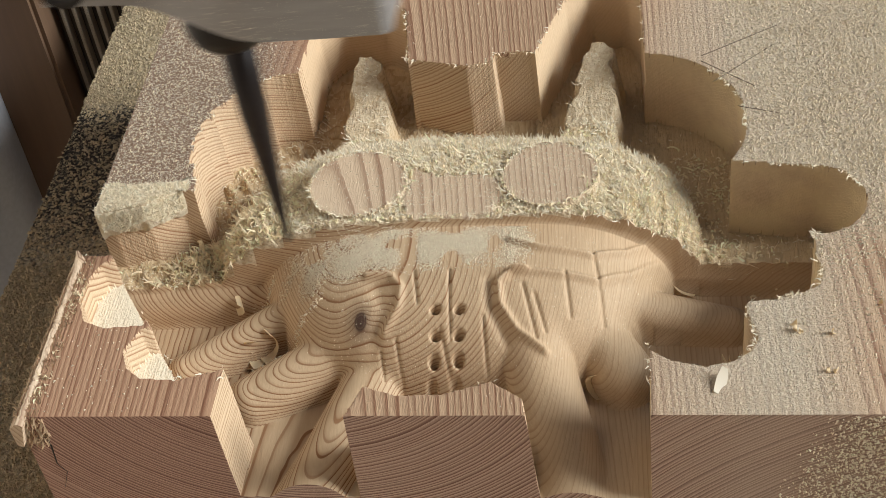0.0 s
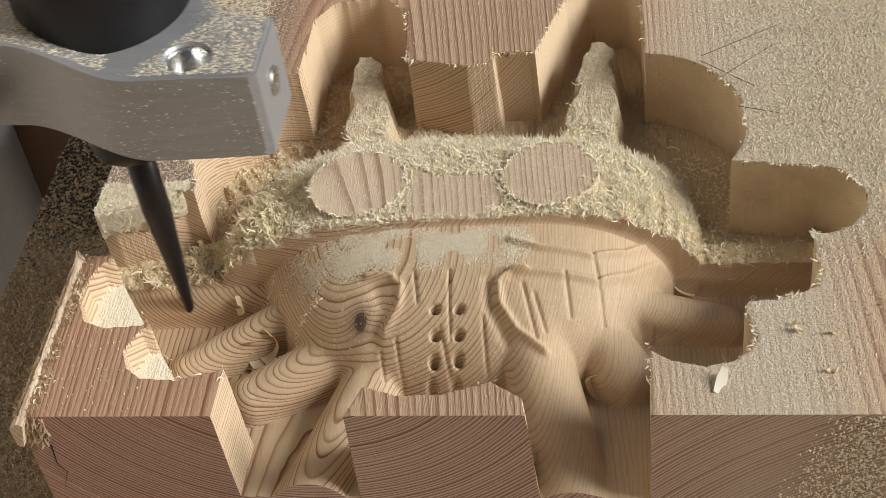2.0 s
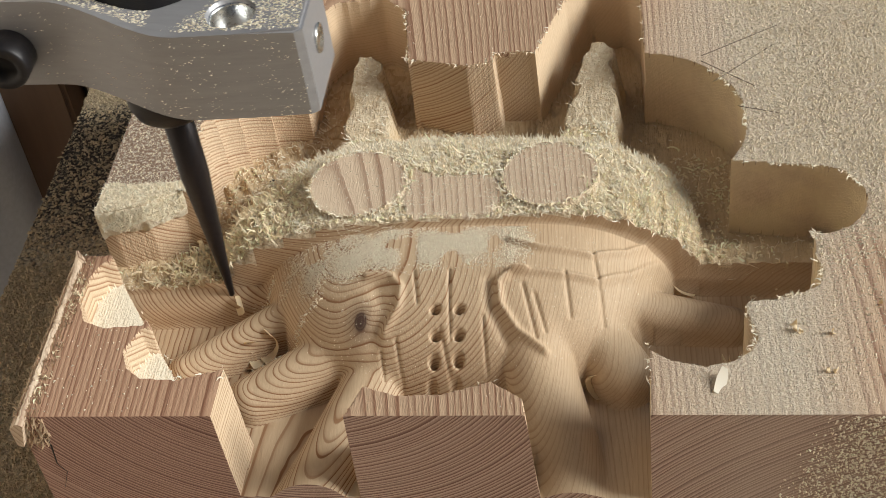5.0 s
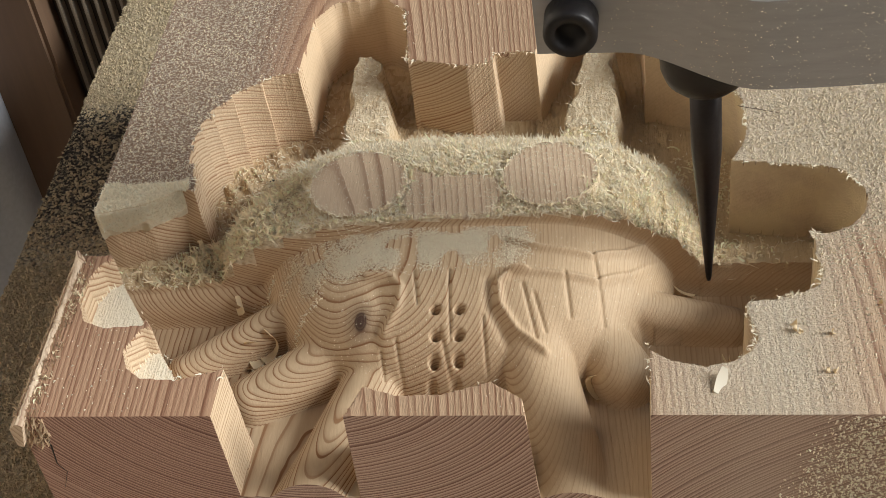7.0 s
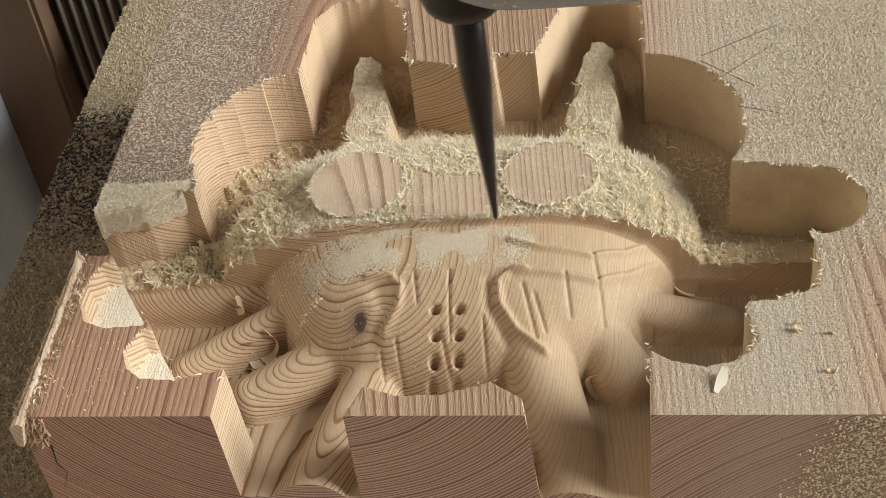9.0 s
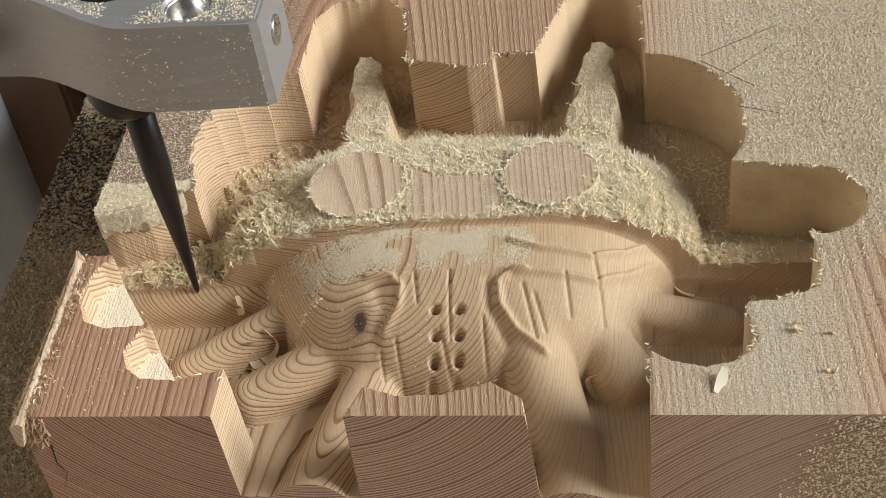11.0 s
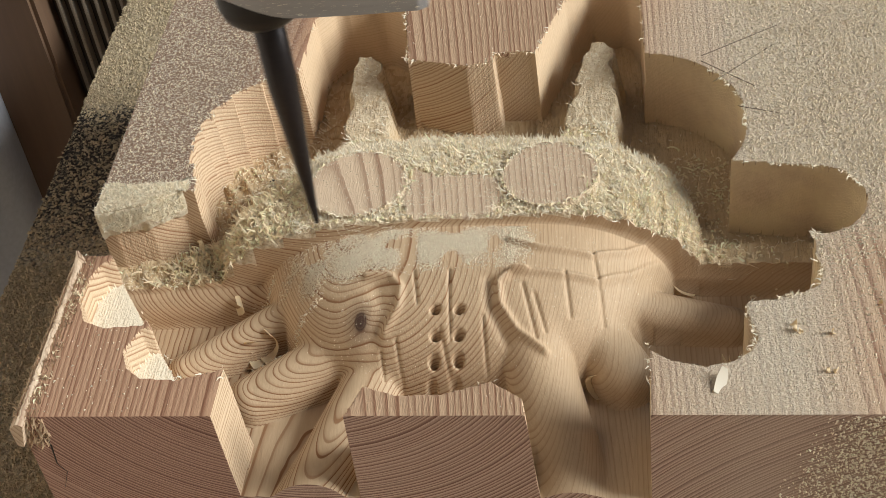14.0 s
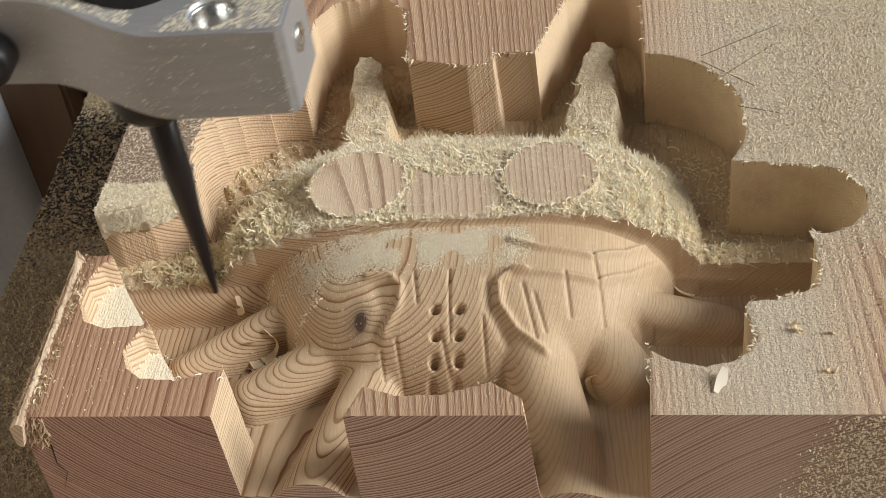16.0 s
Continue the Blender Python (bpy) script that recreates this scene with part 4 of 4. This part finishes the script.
# dark scratches on the sawn top
INK = plain("dark_scratch", (0.10, 0.07, 0.05), 0.9)
for (ax, ay), (bx, by) in (((54.9, 99.8), (69.3, 113.4)), ((52.2, 107.9), (64.2, 97.8)), ((52.2, 109.7), (70.3, 120.7)), ((60.2, 90.7), (69.4, 87.7))):
    d = Vector((bx - ax, by - ay, 0))
    bm = box((0, -0.00009, 0.0), (d.length * 0.001, 0.00009, 0.00006))
    ob = part("scratch", bm, INK, block, "thin dark scratch")
    ob.matrix_basis = pose(ax * 0.001, ay * 0.001, 0.05002, 0, 0, math.degrees(math.atan2(d.y, d.x)))
head = build_spindle()


def tip(x, y, z):
    """The cutter's tip in millimetres."""
    return pose(x * 0.001, y * 0.001, z * 0.001)


def motions():
    walk(head, [
        (0, tip(-37.5, 51.6, 47.7)), (0.1, tip(61.9, 54.5, 53.9)), (0.2, tip(73.3, 53.1, 24.8)), (0.3, tip(75.0, 54.5, 25.0)),
        (0.4, tip(78.4, 54.5, 27.1)), (0.5, tip(60.0, 54.6, 25.1)), (0.6, tip(57.9, 54.2, 24.8)), (0.7, tip(75.7, 54.6, 27.6)),
        (0.8, tip(30.4, 54.6, 44.3)), (0.9, tip(-1.5, 53.5, 47.6)), (1, tip(-45.5, 51.5, 34.5)), (1.1, tip(-75.0, 50.1, 24.1)),
        (1.2, tip(-80.8, 49.9, 25.9)), (1.3, tip(-52.4, 49.4, 21.6)), (1.4, tip(-10.2, 53.2, 48.9)), (1.5, tip(16.9, 54.5, 47.2)),
        (1.6, tip(64.0, 54.9, 25.4)), (1.7, tip(62.6, 54.9, 26.4)), (1.8, tip(14.1, 54.4, 46.1)), (1.9, tip(-15.5, 53.1, 46.8)),
        (2, tip(-64.2, 50.0, 21.6)), (2.1, tip(-81.8, 50.1, 35.5)), (2.2, tip(-67.7, 50.8, 23.7)), (2.3, tip(-39.7, 52.1, 41.3)),
        (2.4, tip(6.6, 54.2, 47.5)), (2.5, tip(42.8, 55.1, 33.9)), (2.6, tip(71.2, 55.1, 29.8)), (2.7, tip(43.6, 55.2, 34.5)),
        (2.8, tip(-5.6, 53.8, 47.6)), (2.9, tip(-40.6, 52.2, 41.6)), (3, tip(-78.2, 48.6, 21.6)), (3.1, tip(-80.0, 50.4, 41.1)),
        (3.2, tip(-51.9, 51.8, 22.3)), (3.3, tip(-25.2, 53.0, 48.2)), (3.4, tip(27.2, 55.3, 45.9)), (3.5, tip(52.8, 53.7, 24.8)),
        (3.6, tip(55.3, 55.4, 27.2)), (3.7, tip(32.9, 55.4, 41.0)), (3.8, tip(-16.6, 53.6, 46.7)), (3.9, tip(-47.2, 52.2, 34.4)),
        (4, tip(-79.4, 50.7, 36.5)), (4.1, tip(-79.0, 50.7, 25.8)), (4.2, tip(-40.5, 52.6, 41.4)), (4.3, tip(-2.8, 54.3, 48.9)),
        (4.4, tip(32.7, 55.6, 41.4)), (4.5, tip(56.0, 55.6, 29.2)), (4.6, tip(33.2, 55.7, 41.2)), (4.7, tip(-1.5, 54.5, 48.9)),
        (4.8, tip(-37.4, 52.9, 42.6)), (4.9, tip(-63.8, 51.7, 30.1)), (5, tip(-54.2, 52.1, 29.7)), (5.1, tip(-21.5, 53.7, 47.9)),
        (5.2, tip(17.1, 55.5, 46.8)), (5.3, tip(49.7, 55.8, 29.3)), (5.4, tip(54.5, 55.9, 29.3)), (5.5, tip(24.5, 55.9, 44.7)),
        (5.6, tip(-13.7, 54.2, 49.0)), (5.7, tip(-47.5, 52.6, 31.8)), (5.8, tip(-61.7, 52.0, 30.1)), (5.9, tip(-37.5, 53.2, 42.7)),
        (6, tip(-3.1, 54.8, 49.2)), (6.1, tip(31.8, 56.1, 42.1)), (6.2, tip(56.8, 56.1, 29.4)), (6.3, tip(46.4, 56.1, 33.1)),
        (6.4, tip(2.1, 55.1, 48.6)), (6.5, tip(-31.3, 53.6, 47.9)), (6.6, tip(-79.3, 50.8, 21.6)), (6.7, tip(-38.9, 53.3, 44.2)),
        (6.8, tip(6.4, 55.4, 47.9)), (6.9, tip(38.9, 56.3, 37.1)), (7, tip(53.0, 56.3, 28.9)), (7.1, tip(22.2, 56.2, 48.4)),
        (7.2, tip(-27.1, 54.0, 49.4)), (7.3, tip(-59.5, 52.5, 25.3)), (7.4, tip(-41.0, 53.4, 42.0)), (7.5, tip(-9.8, 54.9, 47.9)),
        (7.6, tip(36.8, 56.5, 38.9)), (7.7, tip(74.3, 56.5, 29.3)), (7.8, tip(24.0, 56.5, 47.8)), (7.9, tip(-5.3, 55.2, 48.3)),
        (8, tip(-51.0, 53.0, 29.8)), (8.1, tip(-64.7, 52.4, 28.3)), (8.2, tip(-14.0, 54.8, 49.4)), (8.3, tip(14.5, 56.1, 48.7)),
        (8.4, tip(72.0, 56.5, 32.4)), (8.5, tip(43.9, 56.5, 34.0)), (8.6, tip(-1.3, 55.3, 48.6)), (8.7, tip(-34.5, 53.8, 45.7)),
        (8.8, tip(-75.8, 51.9, 26.1)), (8.9, tip(-37.6, 53.7, 46.6)), (9, tip(8.0, 55.8, 49.3)), (9.1, tip(39.5, 56.5, 38.4)),
        (9.2, tip(48.9, 56.5, 31.3)), (9.3, tip(13.7, 56.0, 48.4)), (9.4, tip(-25.4, 54.2, 48.0)), (9.5, tip(-56.8, 52.8, 30.8)),
        (9.6, tip(-50.0, 53.1, 30.5)), (9.7, tip(-11.1, 54.9, 50.0)), (9.8, tip(33.0, 56.5, 42.5)), (9.9, tip(64.1, 56.5, 30.4)),
        (10, tip(40.0, 56.5, 38.3)), (10.1, tip(-4.2, 55.2, 50.3)), (10.2, tip(-46.7, 53.2, 33.9)), (10.3, tip(-64.2, 52.4, 31.5)),
        (10.4, tip(-32.7, 53.9, 45.9)), (10.5, tip(10.8, 55.9, 49.3)), (10.6, tip(48.3, 56.5, 30.7)), (10.7, tip(48.3, 56.5, 30.8)),
        (10.8, tip(10.5, 55.9, 49.4)), (10.9, tip(-32.5, 53.9, 46.2)), (11, tip(-62.3, 52.5, 31.7)), (11.1, tip(-42.8, 53.4, 39.1)),
        (11.2, tip(-6.2, 55.1, 50.7)), (11.3, tip(39.6, 56.5, 38.9)), (11.4, tip(48.4, 56.5, 32.3)), (11.5, tip(19.2, 56.3, 50.8)),
        (11.6, tip(-28.4, 54.1, 51.7)), (11.7, tip(-57.0, 52.7, 28.9)), (11.8, tip(-40.5, 53.5, 43.7)), (11.9, tip(-8.9, 55.0, 49.4)),
        (12, tip(36.6, 56.5, 41.6)), (12.1, tip(73.8, 56.5, 27.4)), (12.2, tip(23.0, 56.4, 49.7)), (12.3, tip(-9.0, 55.0, 50.4)),
        (12.4, tip(-52.1, 53.0, 31.6)), (12.5, tip(-60.0, 52.6, 30.3)), (12.6, tip(-12.6, 54.8, 49.2)), (12.7, tip(18.3, 56.2, 51.1)),
        (12.8, tip(73.0, 56.5, 29.2)), (12.9, tip(39.6, 56.5, 39.0)), (13, tip(-6.8, 55.1, 50.7)), (13.1, tip(-38.3, 53.6, 46.3)),
        (13.2, tip(-60.5, 52.6, 29.6)), (13.3, tip(-28.9, 54.0, 52.2)), (13.4, tip(18.5, 56.2, 51.1)), (13.5, tip(49.4, 56.5, 32.6)),
        (13.6, tip(39.3, 56.5, 39.6)), (13.7, tip(5.9, 55.6, 49.4)), (13.8, tip(-38.4, 53.6, 46.8)), (13.9, tip(-76.3, 51.8, 22.8)),
        (14, tip(-30.9, 54.0, 50.9)), (14.1, tip(2.4, 55.5, 50.1)), (14.2, tip(47.3, 56.5, 33.1)), (14.3, tip(59.0, 56.5, 33.1)),
        (14.4, tip(7.2, 55.7, 49.7)), (14.5, tip(-22.9, 54.3, 51.2)), (14.6, tip(-76.2, 51.8, 22.2)), (14.7, tip(-41.7, 53.4, 41.2)),
        (14.8, tip(2.6, 55.5, 49.2)), (14.9, tip(34.3, 56.5, 43.3)), (15, tip(55.8, 56.5, 33.2)), (15.1, tip(23.0, 56.4, 51.3)),
        (15.2, tip(-24.9, 54.2, 52.4)), (15.3, tip(-54.9, 52.8, 30.6)), (15.4, tip(-40.3, 53.5, 42.0)), (15.5, tip(-8.6, 55.0, 50.8)),
        (15.6, tip(36.5, 56.5, 41.6)), (15.7, tip(73.0, 56.5, 28.0)), (15.8, tip(21.0, 56.3, 51.5)), (15.9, tip(-10.7, 54.9, 51.2)),
        (16, tip(-58.1, 52.7, 29.6)),
    ])


motions()
